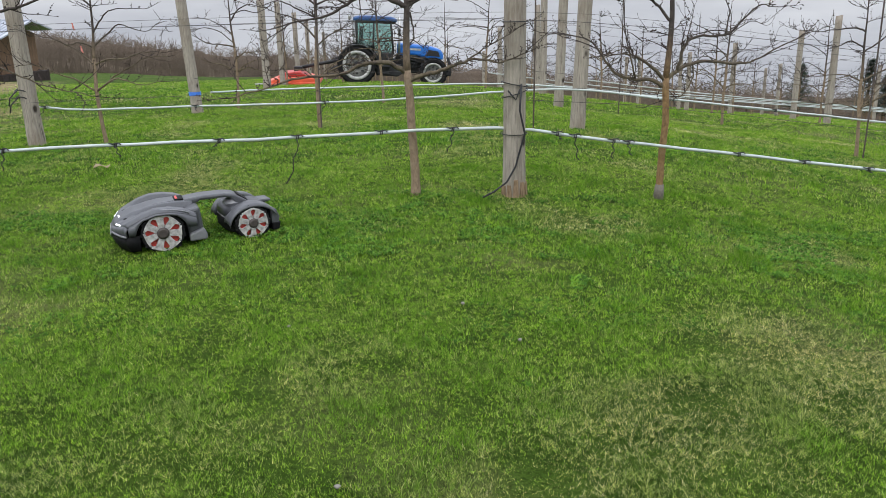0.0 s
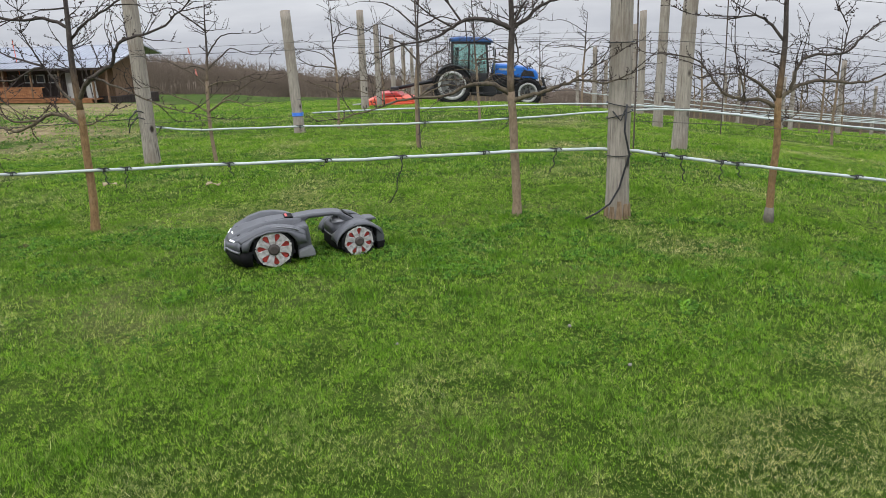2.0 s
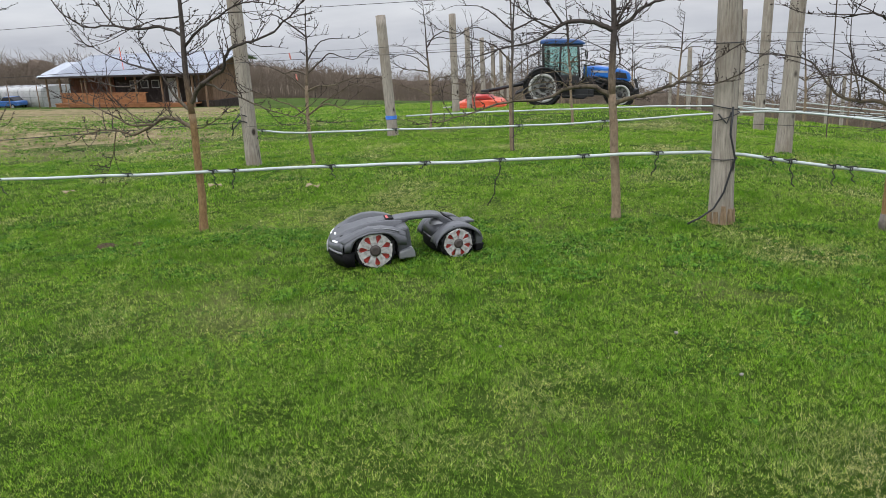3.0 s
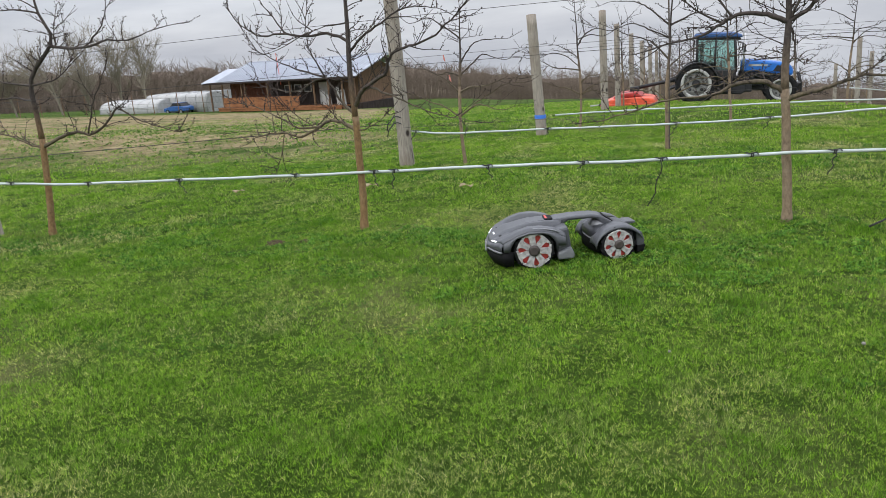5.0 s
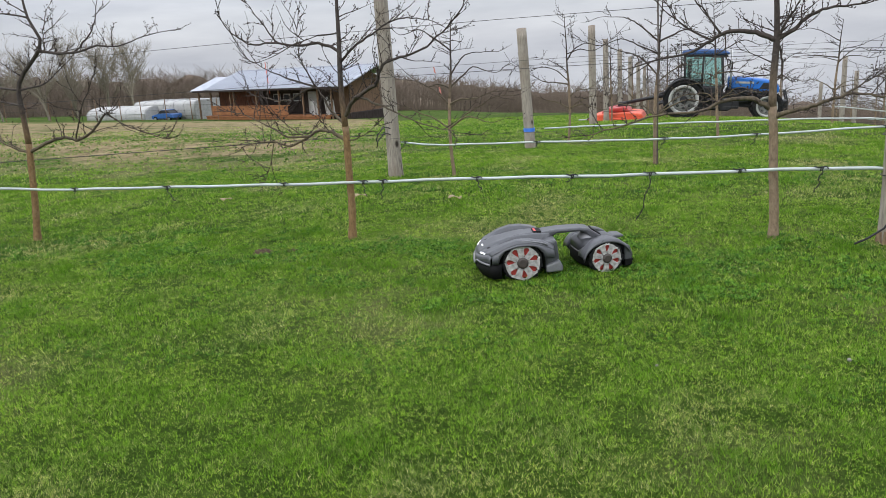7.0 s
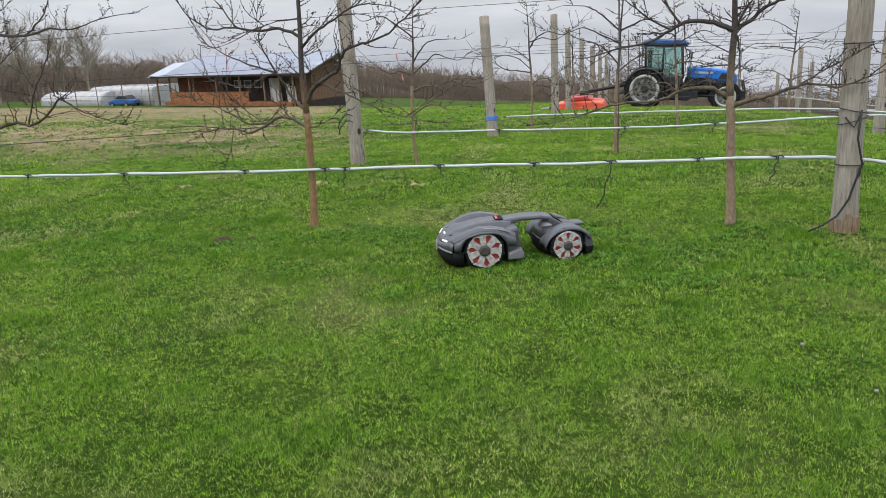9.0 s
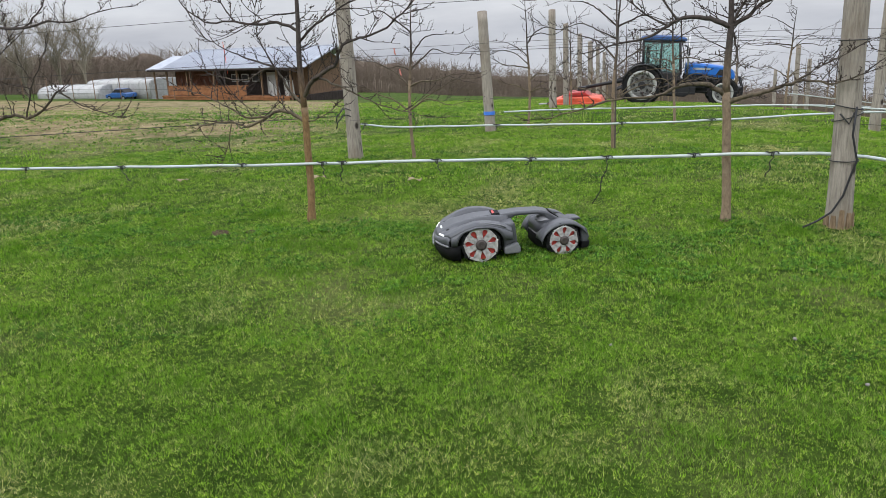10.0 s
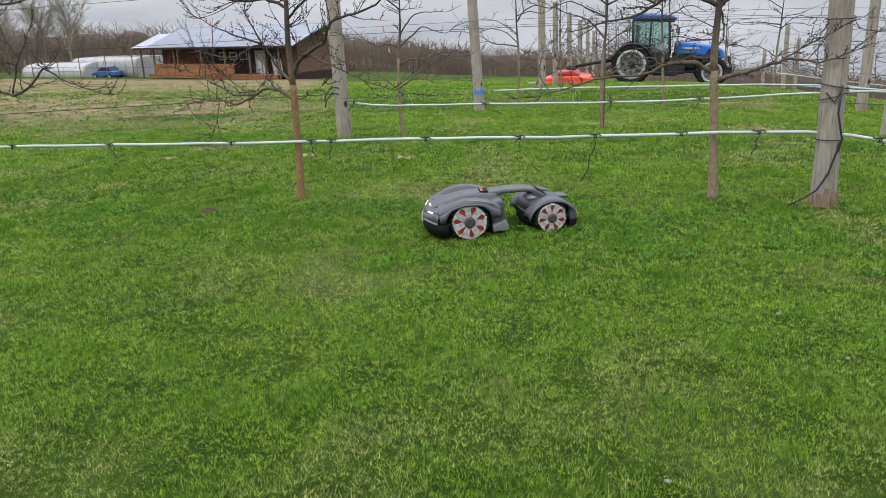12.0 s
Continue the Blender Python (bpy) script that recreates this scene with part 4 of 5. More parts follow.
part("bonnet", Shape().prism([(1.16, 0.88), (1.16, 1.19), (1.6, 1.185), (2.2, 1.13), (2.48, 1.06), (2.56, 0.95), (2.56, 0.80), (2.1, 0.83), (1.7, 0.90)], -0.27, 0.27), BLUE, tractor, "glossy blue bonnet", bevel=0.05)
for side in (1, -1):
    part("grille", Shape().prism([(2.02, 0.90), (2.12, 1.05), (2.40, 1.02), (2.46, 0.88)], side * 0.268, side * 0.281), ENGINE, tractor, "black side grille", bevel=0.006)
    part("bonnet_stripe", Shape().box((1.62, side * 0.275, 1.05), (0.5, 0.008, 0.05)), RIM_WHITE, tractor, "pale bar on the bonnet")
    part("headlight", Shape().box((2.50, side * 0.17, 0.98), (0.08, 0.12, 0.09)), RIM_WHITE, tractor, bevel=0.02)
part("front_weight", Shape().box((2.72, 0, 0.50), (0.22, 0.5, 0.24)), ENGINE, tractor, bevel=0.03)
part("cab_floor", Shape().box((0.52, 0, 0.84), (1.2, 0.92, 0.24)), ENGINE, tractor, bevel=0.04)
part("cab_roof", Shape().prism([(-0.26, 1.86), (-0.24, 1.98), (0.1, 2.03), (1.0, 2.02), (1.22, 1.95), (1.24, 1.87)], -0.50, 0.50), DARK_BLUE, tractor, "dark blue cab roof", bevel=0.05)
part("roof_lining", Shape().box((0.5, 0, 1.83), (1.36, 0.92, 0.07)), ENGINE, tractor, bevel=0.02)
for x0, x1, r in ((-0.10, -0.16, 0.035), (0.44, 0.44, 0.03), (1.12, 1.02, 0.032)):
    for side in (1, -1):
        part("cab_pillar", Shape().tube([(x0, side * 0.45, 0.9), ((x0 + x1) / 2, side * 0.46, 1.4), (x1, side * 0.44, 1.82)], r, 8), ENGINE, tractor, smooth=True)
for side in (1, -1):
    part("side_window", Shape().prism([(-0.10, 1.10), (-0.13, 1.80), (0.42, 1.80), (0.42, 1.08)], side * 0.446, side * 0.452), GLASS, tractor, "green-tinted side window")
    part("door_glass", Shape().prism([(0.47, 1.08), (0.47, 1.80), (1.00, 1.80), (1.08, 1.1), (1.0, 0.72), (0.72, 0.72)], side * 0.446, side * 0.452), GLASS, tractor, "green-tinted cab door")
    part("mirror", Shape().box((1.22, side * 0.66, 1.55), (0.04, 0.14, 0.24)).tube([(1.06, side * 0.45, 1.72), (1.2, side * 0.64, 1.68)], 0.012, 5), ENGINE, tractor, "black wing mirror")
part("windscreen", Shape().box((1.08, 0, 1.42), (0.008, 0.84, 0.75), Matrix.Rotation(-0.1, 3, "Y")), GLASS, tractor)
part("rear_window", Shape().box((-0.14, 0, 1.42), (0.008, 0.84, 0.75)), GLASS, tractor)
part("seat", Shape().box((0.28, 0, 1.05), (0.42, 0.42, 0.14)).box((0.08, 0, 1.32), (0.12, 0.42, 0.52)), ENGINE, tractor, "black driver's seat", bevel=0.04)
part("steering_wheel", Shape().tube([(0.82 + 0.06 * math.cos(a), 0.17 * math.sin(a), 1.25 + 0.15 * math.cos(a)) for a in (2 * math.pi * i / 16 for i in range(17))], 0.014, 5), ENGINE, tractor)
part("exhaust", Shape().tube([(1.22, -0.38, 0.9), (1.22, -0.42, 1.2), (1.21, -0.44, 1.9)], 0.032, 8), CHROME, tractor, "grey upright exhaust", smooth=True)
part("step", Shape().box((0.78, -0.50, 0.42), (0.34, 0.16, 0.03)).box((0.78, -0.50, 0.60), (0.34, 0.14, 0.03)).box((0.62, -0.52, 0.55), (0.025, 0.04, 0.36)).box((0.94, -0.52, 0.55), (0.025, 0.04, 0.36)), ENGINE, tractor)
part("fuel_tank", Shape().prism([(0.55, 0.36), (0.52, 0.66), (1.28, 0.66), (1.34, 0.42), (1.2, 0.34)], -0.47, -0.30), ENGINE, tractor, "black side tank", bevel=0.03)
for k in range(4):
    hose = [(1.15 + 0.12 * k, -0.31, 0.95 - 0.05 * k), (1.35 + 0.10 * k, -0.36, 0.72 + 0.04 * k), (1.62 + 0.11 * k, -0.33, 0.60 + 0.06 * k), (1.80 + 0.05 * k, -0.28, 0.80)]
    part("hose", Shape().tube(hose, 0.018, 6), ENGINE, tractor, smooth=True)
part("air_filter", Shape().tube([(1.55, -0.26, 0.80), (1.95, -0.26, 0.78)], 0.075, 12), ENGINE, tractor, "black air filter can", smooth=True)
part("work_light", Shape().box((-0.26, -0.36, 1.80), (0.09, 0.13, 0.09)).box((1.20, -0.36, 1.80), (0.09, 0.13, 0.09)), RIM_WHITE, tractor, "roof work lamps", bevel=0.015)
part("front_guard", Shape().tube([(2.62, -0.25, 0.45), (2.80, -0.25, 0.62), (2.72, -0.25, 0.85)], 0.025, 6).tube([(2.62, 0.25, 0.45), (2.80, 0.25, 0.62), (2.72, 0.25, 0.85)], 0.025, 6).tube([(2.72, -0.25, 0.85), (2.72, 0.25, 0.85)], 0.025, 6), ENGINE, tractor, smooth=True)
part("hitch_arm", Shape().tube([(-0.35, -0.28, 0.62), (-0.85, -0.26, 0.42)], 0.035, 6).tube([(-0.35, 0.28, 0.62), (-0.85, 0.26, 0.42)], 0.035, 6).tube([(-0.3, 0, 0.9), (-0.9, 0, 0.62)], 0.03, 6), ENGINE, tractor)

for ob in tractor.children:
    if not ob.name.startswith("wheel"):
        for v in ob.data.vertices:
            if v.co.z > 1.2 and ob.name[:4] in ("cab_", "roof", "side", "door", "mirr", "wind", "rear"):
                v.co.z = 1.2 + (v.co.z - 1.2) * 0.80
            if ob.name[:4] in ("cab_", "roof", "side", "door"):
                v.co.x = 0.52 + (v.co.x - 0.52) * 0.88
        ob.matrix_basis = Matrix.Translation((0.02, 0, -0.11)) @ Matrix.Diagonal((0.88, 1, 1, 1)) @ ob.matrix_basis

mx, my = tx - 1.62, ty - 0.22
flail = thing("flail_mower", pose(mx, my, turf_z(mx, my) - 0.02, 0, 0, 4), "orange-red rear-mounted mowing deck standing on the grass", "mower deck")
part("deck", Shape().prism([(-0.72, 0.06), (-0.74, 0.13), (-0.45, 0.24), (0.25, 0.27), (0.62, 0.22), (0.70, 0.08)], -0.62, 0.62), ORANGE, flail, "orange-red sheet metal deck", bevel=0.03)
part("belt_cover", Shape().prism([(-0.42, 0.25), (-0.30, 0.36), (0.18, 0.40), (0.34, 0.28)], -0.5, 0.4), RED_PAINT, flail, "red belt cover", bevel=0.03)
part("gearbox", Shape().box((0.10, -0.05, 0.42), (0.22, 0.22, 0.16)), ENGINE, flail, bevel=0.02)
for side in (-1, 1):
    part("skid", Shape().box((-0.05, side * 0.64, 0.06), (1.30, 0.04, 0.13)), ORANGE, flail, bevel=0.01)
part("drive_shaft", Shape().tube([(0.15, 0, 0.46), (0.75, 0, 0.56), (1.2, 0, 0.62)], 0.045, 8), ENGINE, flail, "black drive shaft", smooth=True)
part("rear_roller", Shape().tube([(-0.72, -0.58, 0.08), (-0.72, 0.58, 0.08)], 0.07, 12), ENGINE, flail, smooth=True)
part("guide_rod", Shape().tube([(-1.0, -0.5, 0.10), (-0.5, -0.55, 0.13)], 0.02, 6), RIM_WHITE, flail, "pale rod")

# ---- farm building on the slope ----
m = Nodes("galvanised_roof", 0.42, 0.35)
m.color(m.ramp(m.noise(1.2, 5, 0.6), (0.3, (0.27, 0.29, 0.33)), (0.7, (0.40, 0.42, 0.46)))).bump(m.noise(8), 0.1, 0.01)
ROOF = m.mat


def boards(name, dark, light, scale):
    m = Nodes(name, 0.8, 0, 0.2)
    n = m.noise(6, 6, 0.65, scale)
    m.color(m.ramp(n, (0.3, dark), (0.7, light))).bump(n, 0.4, 0.01)
    return m.mat


BROWN = boards("red_brown_boards", (0.075, 0.030, 0.018), (0.170, 0.072, 0.042), (1, 1, 0.3))
DECKWOOD = boards("orange_brown_rail_boards", (0.17, 0.070, 0.030), (0.34, 0.155, 0.070), (0.3, 1, 1))
TAN = boards("tan_gable_boards", (0.11, 0.068, 0.042), (0.20, 0.130, 0.080), (1, 1, 0.3))
DARKWALL = boards("dark_inner_wall", (0.020, 0.015, 0.013), (0.050, 0.038, 0.032), (1, 1, 0.3))
WHITE = plain("white_sheeting", (0.36, 0.36, 0.345), 0.9, 0, 0.12, 3, 0.1, 0.15)
barn = thing("farm_building", pose(-51.7, 66.0, -3.62, 0, 0, -14.4), "long brown timber farm building with a pale metal roof and porch", "building")
L, D = 20.0, 9.0
part("plinth", Shape().box((10.4, 4.0, -0.35), (17.6, 5.0, 1.3)), DARKWALL, barn)
part("rear_wall", Shape().box((9.0, 4.3, 1.4), (15.2, 4.4, 2.7)), DARKWALL, barn)
for i in range(30):
    part("wall_board", Shape().box((1.7 + 0.19 * i, 2.02, 1.45), (0.175, 0.05, 2.3)), BROWN, barn)
part("gable", Shape().prism([(2.2, 0.1), (6.3, 0.1), (6.3, 3.2), (4.5, 3.95), (2.2, 3.0)], 18.3, 18.5), TAN, barn, at=Matrix(((0, 1, 0, 0), (1, 0, 0, 0), (0, 0, 1, 0), (0, 0, 0, 1))))
part("end_wall", Shape().box((17.2, 4.2, 1.3), (2.2, 4.0, 2.5)), TAN, barn)
deck = part("porch_deck", Shape().box((9.6, 1.2, 0.20), (16.4, 1.9, 0.12)).box((9.6, 0.35, 0.05), (16.4, 0.08, 0.26)), DECKWOOD, barn, "orange-brown porch deck")
for i in range(44):
    x = 2.2 + 0.24 * i
    part("rail_board", Shape().box((x, 0.42, 0.72), (0.215, 0.03, 0.82)), DECKWOOD, barn)
part("handrail", Shape().box((7.5, 0.42, 1.16), (10.8, 0.09, 0.06)), DECKWOOD, barn)
for x in (0.4, 2.2, 5.0, 5.5, 8.6, 11.6, 14.6, 16.4, 18.0, 19.4):
    part("porch_post", Shape().box((x, 0.45, 1.2), (0.13, 0.13, 2.65)), TAN, barn)
for x in (9.7, 11.0, 12.3):
    w = part("window", Shape().box((x, 2.02, 1.75), (0.9, 0.06, 0.7)), WHITE, barn, "pale window frame")
    part("pane", Shape().box((x, 1.98, 1.75), (0.72, 0.02, 0.52)), ENGINE, w, "dark pane")
part("door", Shape().box((14.2, 2.03, 1.25), (1.0, 0.06, 1.95)), WHITE, barn, "pale door")
for x, h in ((15.3, 1.2), (15.9, 0.9), (17.0, 1.5), (17.6, 1.3)):
    part("stored_panel", Shape().box((x, 0.9, 0.26 + h / 2), (0.45, 0.08, h), Matrix.Rotation(0.12, 3, "X")), WHITE, barn, "pale panel leaning in the porch")
rise, ez = 1.52, 2.62
slope = math.atan2(rise, D / 2)
roof = part("roof", Shape().prism([(0, ez), (D / 2, ez + rise), (6.6, ez + 0.81), (6.6, ez + 0.93), (D / 2, ez + rise + 0.12), (0, ez + 0.10)], 1.9, L), ROOF, barn, "pale standing-seam metal roof", at=Matrix(((0, 1, 0, 0), (1, 0, 0, 0), (0, 0, 1, 0), (0, 0, 0, 1))))
part("porch_roof", Shape().prism([(0, ez - 0.02), (3.4, ez + rise * 0.74), (3.4, ez + rise * 0.74 + 0.08), (0, ez + 0.08)], -0.3, 1.9), ROOF, barn, at=Matrix(((0, 1, 0, 0), (1, 0, 0, 0), (0, 0, 1, 0), (0, 0, 0, 1))))
seam_mesh = Shape().box((0, 0, 0), (0.05, math.hypot(D / 2, rise), 0.06)).mesh("seam", ROOF)
for i in range(41):
    s = new("seam", seam_mesh)
    s.parent = roof
    s.matrix_basis = roof.matrix_basis.inverted() @ pose(1.95 + 0.44 * i, D / 4, ez + rise / 2 + 0.13, math.degrees(slope))
part("fascia", Shape().box((L / 2, 0.02, ez - 0.02), (L, 0.05, 0.16)), DARKWALL, barn)
part("ridge_cap", Shape().tube([(1.9, D / 2, ez + rise + 0.13), (L, D / 2, ez + rise + 0.13)], 0.09, 6), ROOF, barn)
part("flag_pole", Shape().tube([(9.9, 1.0, 2.2), (9.7, 1.0, 5.0)], 0.03, 5), ORANGE, barn, "thin orange pole")


SEAM = plain("grey_sheeting_batten", (0.20, 0.20, 0.195), 0.6, 0, 0.15, 5)


def tunnel(x, y, turn, length, width, height, square, label):
    """A low hoop tunnel clad in white sheeting."""
    z = turf_z(x, y)
    t = thing("hoop_greenhouse", pose(x, y, z - 0.25, 0, 0, turn), label, "greenhouse", "hoop greenhouses")
    arc = [(-width / 2 * math.copysign(abs(math.cos(a)) ** (2 * square), math.cos(a)), (height + 0.25) * math.sin(a) ** square) for a in (math.pi * i / 16 for i in range(17))]
    part("sheeting", Shape().grid([[(px, yy, pz) for yy, pz in arc] for px in np.linspace(0, length, 12)]), WHITE, t, "white plastic sheeting", smooth=True, thick=0.02)
    for px in (0.0, length):
        s = Shape()
        s.v = [Vector((px, yy, pz)) for yy, pz in arc]
        s.f = [tuple(range(len(arc)))]
        part("end_wall", s, WHITE, t, thick=0.04)
    for px in np.linspace(0.1, length - 0.1, 7):
        part("hoop", Shape().tube([(px, yy * 1.01, pz * 1.01) for yy, pz in arc], 0.022, 5), SEAM, t)
    part("side_rail", Shape().tube([(0, -width * 0.495, 0.95), (length, -width * 0.495, 0.95)], 0.03, 5), CHROME, t)


tunnel(-68.5, 71.5, -4, 8.6, 4.5, 1.40, 0.4, "low white plastic hoop greenhouse on the lawn edge")
tunnel(-63.3, 73.6, -9, 9.4, 5.0, 2.05, 0.14, "white plastic hoop greenhouse beside the farm building")

cx, cy = -57.6, 69.0
car = thing("car", pose(cx, cy, turf_z(cx, cy) - 0.1, 0, 0, -8) @ Matrix.Scale(0.8, 4), "small blue car parked before the white greenhouse", "car")
CARBLUE = plain("mid_blue_car_paint", (0.022, 0.085, 0.25), 0.3, 0, 0.1, 4, 0.02)
part("body", Shape().prism([(-1.9, 0.35), (-1.95, 0.75), (-1.2, 0.9), (-0.7, 1.02), (1.2, 1.02), (1.85, 0.9), (1.95, 0.4)], -0.85, 0.85), CARBLUE, car, bevel=0.08)
part("cabin", Shape().prism([(-0.85, 1.0), (-0.3, 1.42), (0.9, 1.44), (1.45, 1.0)], -0.72, 0.72), ENGINE, car, "dark glazed cabin", bevel=0.06)
part("roof", Shape().box((0.3, 0, 1.45), (1.25, 1.3, 0.06)), CARBLUE, car, bevel=0.03)
for x in (-1.2, 1.25):
    for side in (-1, 1):
        w = part("wheel", Shape().lathe([(0.05, -0.1), (0.32, -0.1), (0.32, 0.1), (0.05, 0.1)], 20, (x, side * 0.8, 0.32)), RUBBER, car)
        part("rim", Shape().lathe([(0.02, -0.11), (0.2, -0.11), (0.2, 0.11), (0.02, 0.11)], 16, (x, side * 0.8, 0.32)), CHROME, w)

# wire fence along the edge of the field
fence = thing("field_fence", pose(0, 0, 0), "thin wire field fence with slender posts", "fence")
line = [(-82 + 2.9 * i, 62.5 + 0.16 * i * (1 if i < 9 else 0.6)) for i in range(13)]
for x, y in line:
    part("post", Shape().tube([(x, y, turf_z(x, y) - 0.1), (x, y, turf_z(x, y) + 2.1)], 0.04, 6), TAN, fence)
for h in (0.5, 1.0, 1.5, 2.0):
    part("wire", Shape().tube([(x, y, turf_z(x, y) + h) for x, y in line], 0.008, 4), WIRE, fence)

# ---- woods behind ----


def bare_tree(name, x, y, height, seed, mat, label, order=4, girth=0.016, kids=(4, 6)):
    rnd = random.Random(seed)
    t = thing(name, pose(x, y, turf_z(x, y)), label, "tree", "distant bare trees")
    stem, crown = Shape(), Shape()

    def grow(s, p, d, length, r, o):
        pts, n = [p], 4 if o > 1 else 2
        for i in range(n):
            d = (d + Vector((rnd.uniform(-1, 1), rnd.uniform(-1, 1), rnd.uniform(-0.4, 0.9))) * 0.17).normalized()
            pts.append(pts[-1] + d * (length / n))
        s.tube(pts, [max(r * (1 - 0.6 * i / n), 0.010) for i in range(n + 1)], 6 if o > 2 else 3, cap=False)
        if o:
            for i in range(rnd.randint(*kids)):
                q = pts[rnd.randint(1, n)]
                e = (d + Vector((rnd.uniform(-1, 1), rnd.uniform(-1, 1), rnd.uniform(-0.25, 0.75))) * 1.15).normalized()
                grow(crown, q, e, length * rnd.uniform(0.45, 0.75), r * 0.5, o - 1)

    grow(stem, Vector((0, 0, -0.1)), Vector((0, 0, 1)), height * 0.42, height * girth, order)
    part("trunk", stem, mat, t, smooth=True)
    part("crown", crown, mat, t, "bare branching crown")
    return t


PALEWOOD = bark("greenish_bare_crown", (0.115, 0.098, 0.072), (0.27, 0.24, 0.185), (0.25, 0.22, 0.14))
for i, (brg, d, h) in enumerate(((46.9, 104, 12.0), (45.2, 108, 13.0), (43.4, 110, 12.5), (41.8, 106, 11.5), (49.5, 102, 10.0))):
    a = radians(brg)
    bare_tree("bare_tree", -d * math.sin(a), d * math.cos(a), h, 200 + i, PALEWOOD, "tall leafless tree with a fine rounded crown behind the greenhouses", 4, 0.013, (6, 7))

# a belt of leafless woodland: many stems and brushwood, too dense to count
wood_rnd = random.Random(8)


def skyline(b2):
    """Height of the wood's top over its ground, by bearing: the far hillside sinks away on one side."""
    slant = curve(b2, (-36, -6.5), (-20, -5.8), (-10, -5.1), (0, -4.0), (8, -3.15), (15, -2.6), (20, -1.95), (26, -1.0), (34, -0.5), (42, 0.0), (56, 0.9))
    x, y = -165 * math.sin(radians(b2)), 165 * math.cos(radians(b2))
    return max(2.0, 1.5 + 165 * math.tan(radians(slant)) - ground_z(x, y))


rows = []
for j in range(9):
    ring = []
    for i in range(161):
        b2 = -38 + 96 * i / 160
        d = 172 + 9 * math.sin(j) * 0 + (8 - j) * -1.0 + 5 * noise.noise((i * 0.31, j * 0.6, 2))
        a = radians(b2)
        x, y = -d * math.sin(a), d * math.cos(a)
        top = skyline(b2) * (0.80 + 0.16 * noise.noise((i * 0.35, 0, 5)) + 0.10 * noise.noise((i * 1.3, 0, 9)))
        ring.append((x, y, turf_z(x, y) - 0.5 + top * (j / 8) ** 0.8))
    rows.append(ring)
m = Nodes("leafless_woodland", 0.95, 0, 0.1)
n1 = m.noise(1.1, 8, 0.75, (1, 1, 0.28))
n2 = m.noise(0.07, 4, 0.6)
c = m.ramp(n1, (0.30, (0.105, 0.082, 0.066)), (0.52, (0.205, 0.158, 0.128)), (0.75, (0.31, 0.25, 0.205)))
m.color(m.mix(m.ramp(n2, (0.4, (0, 0, 0)), (0.65, (0.5, 0.5, 0.5))), c, (0.115, 0.105, 0.055))).bump(n1, 1.0, 0.5)
tagged(part("woodland", Shape().grid(rows), m.mat, smooth=True, thick=1.5), "dense brown leafless woodland on the far hillside", "woodland", kind="stuff")
brush = Shape()
for i in range(6500):
    b2 = wood_rnd.uniform(-37, 57)
    d = wood_rnd.uniform(140, 170)
    a = radians(b2)
    x, y = -d * math.sin(a), d * math.cos(a)
    z, h = turf_z(x, y), skyline(b2) * wood_rnd.uniform(0.5, 0.90)
    lean = Vector((wood_rnd.uniform(-0.5, 0.5), 0, 0))
    p0, p1 = Vector((x, y, z)), Vector((x, y, z + h)) + lean
    brush.tube([p0, (p0 + p1) / 2 + lean * 0.3, p1], [0.045, 0.034, 0.012], 3, cap=False)
    for k in range(9):
        q = p0 + (p1 - p0) * wood_rnd.uniform(0.35, 0.97)
        e = q + Vector((wood_rnd.uniform(-1, 1), wood_rnd.uniform(-0.4, 0.4), wood_rnd.uniform(0.15, 1.0))) * h * 0.24
        brush.tube([q, e], [0.04, 0.012], 3, cap=False)
tagged(part("woodland_stems", brush, FARWOOD), "thicket of slender bare stems at the wood's edge", "woodland", kind="stuff")

# dark evergreens below the ridge
NEEDLE = plain("dark_green_needles", (0.020, 0.035, 0.018), 0.8, 0, 0.5, 12, 0.3)
for x, y, h, seed in ((16.2, 36.5, 2.3, 1), (19.0, 36.0, 2.7, 2), (20.2, 36.8, 2.2, 3)):
    rnd = random.Random(seed)
    z = turf_z(x, y)
    t = thing("evergreen", pose(x, y, z), "small dark evergreen beyond the orchard rows", "tree", "evergreens")
    part("trunk", Shape().tube([(0, 0, -0.1), (0, 0, h * 0.9)], [0.09, 0.02], 6), TRUNK, t)
    s = Shape()
    for i in range(1500):
        u = rnd.random() ** 0.8
        r = (1.05 - u) * h * 0.42 * math.sqrt(rnd.random()) * (0.75 + 0.4 * noise.noise((u * 4, seed, i * 0.001)))
        a = rnd.uniform(0, 6.283)
        p = Vector((r * math.cos(a), r * math.sin(a), 0.15 * h + u * h * 0.85))
        o = Vector((math.cos(a), math.sin(a), rnd.uniform(-0.4, 0.6))) * rnd.uniform(0.12, 0.26)
        w = Vector((-math.sin(a), math.cos(a), 0)) * 0.04
        k = len(s.v)
        s.v += [p - w, p + w, p + o]
        s.f.append((k, k + 1, k + 2))
    part("foliage", s, NEEDLE, t)

# ---- grass ----
CELL, X0, Y0, NX, NY = 0.1, -40.0, 1.0, 680, 480


def field(f, seed, octaves=3):
    """Noise on a grid of the lawn, about 0 with a swing of about 1."""
    out = np.empty((NX, NY))
    for i in range(NX):
        for j in range(NY):
            x, y = X0 + i * CELL, Y0 + j * CELL
            v, amp, k = 0.0, 1.0, f
            for o in range(octaves):
                v += amp * noise.noise((x * k, y * k, seed + o * 7.7))
                amp, k = amp * 0.5, k * 2.1
            out[i, j] = v
    return out


patchy, tufts = field(0.75, 3.0, 4), field(2.9, 11.0, 3)


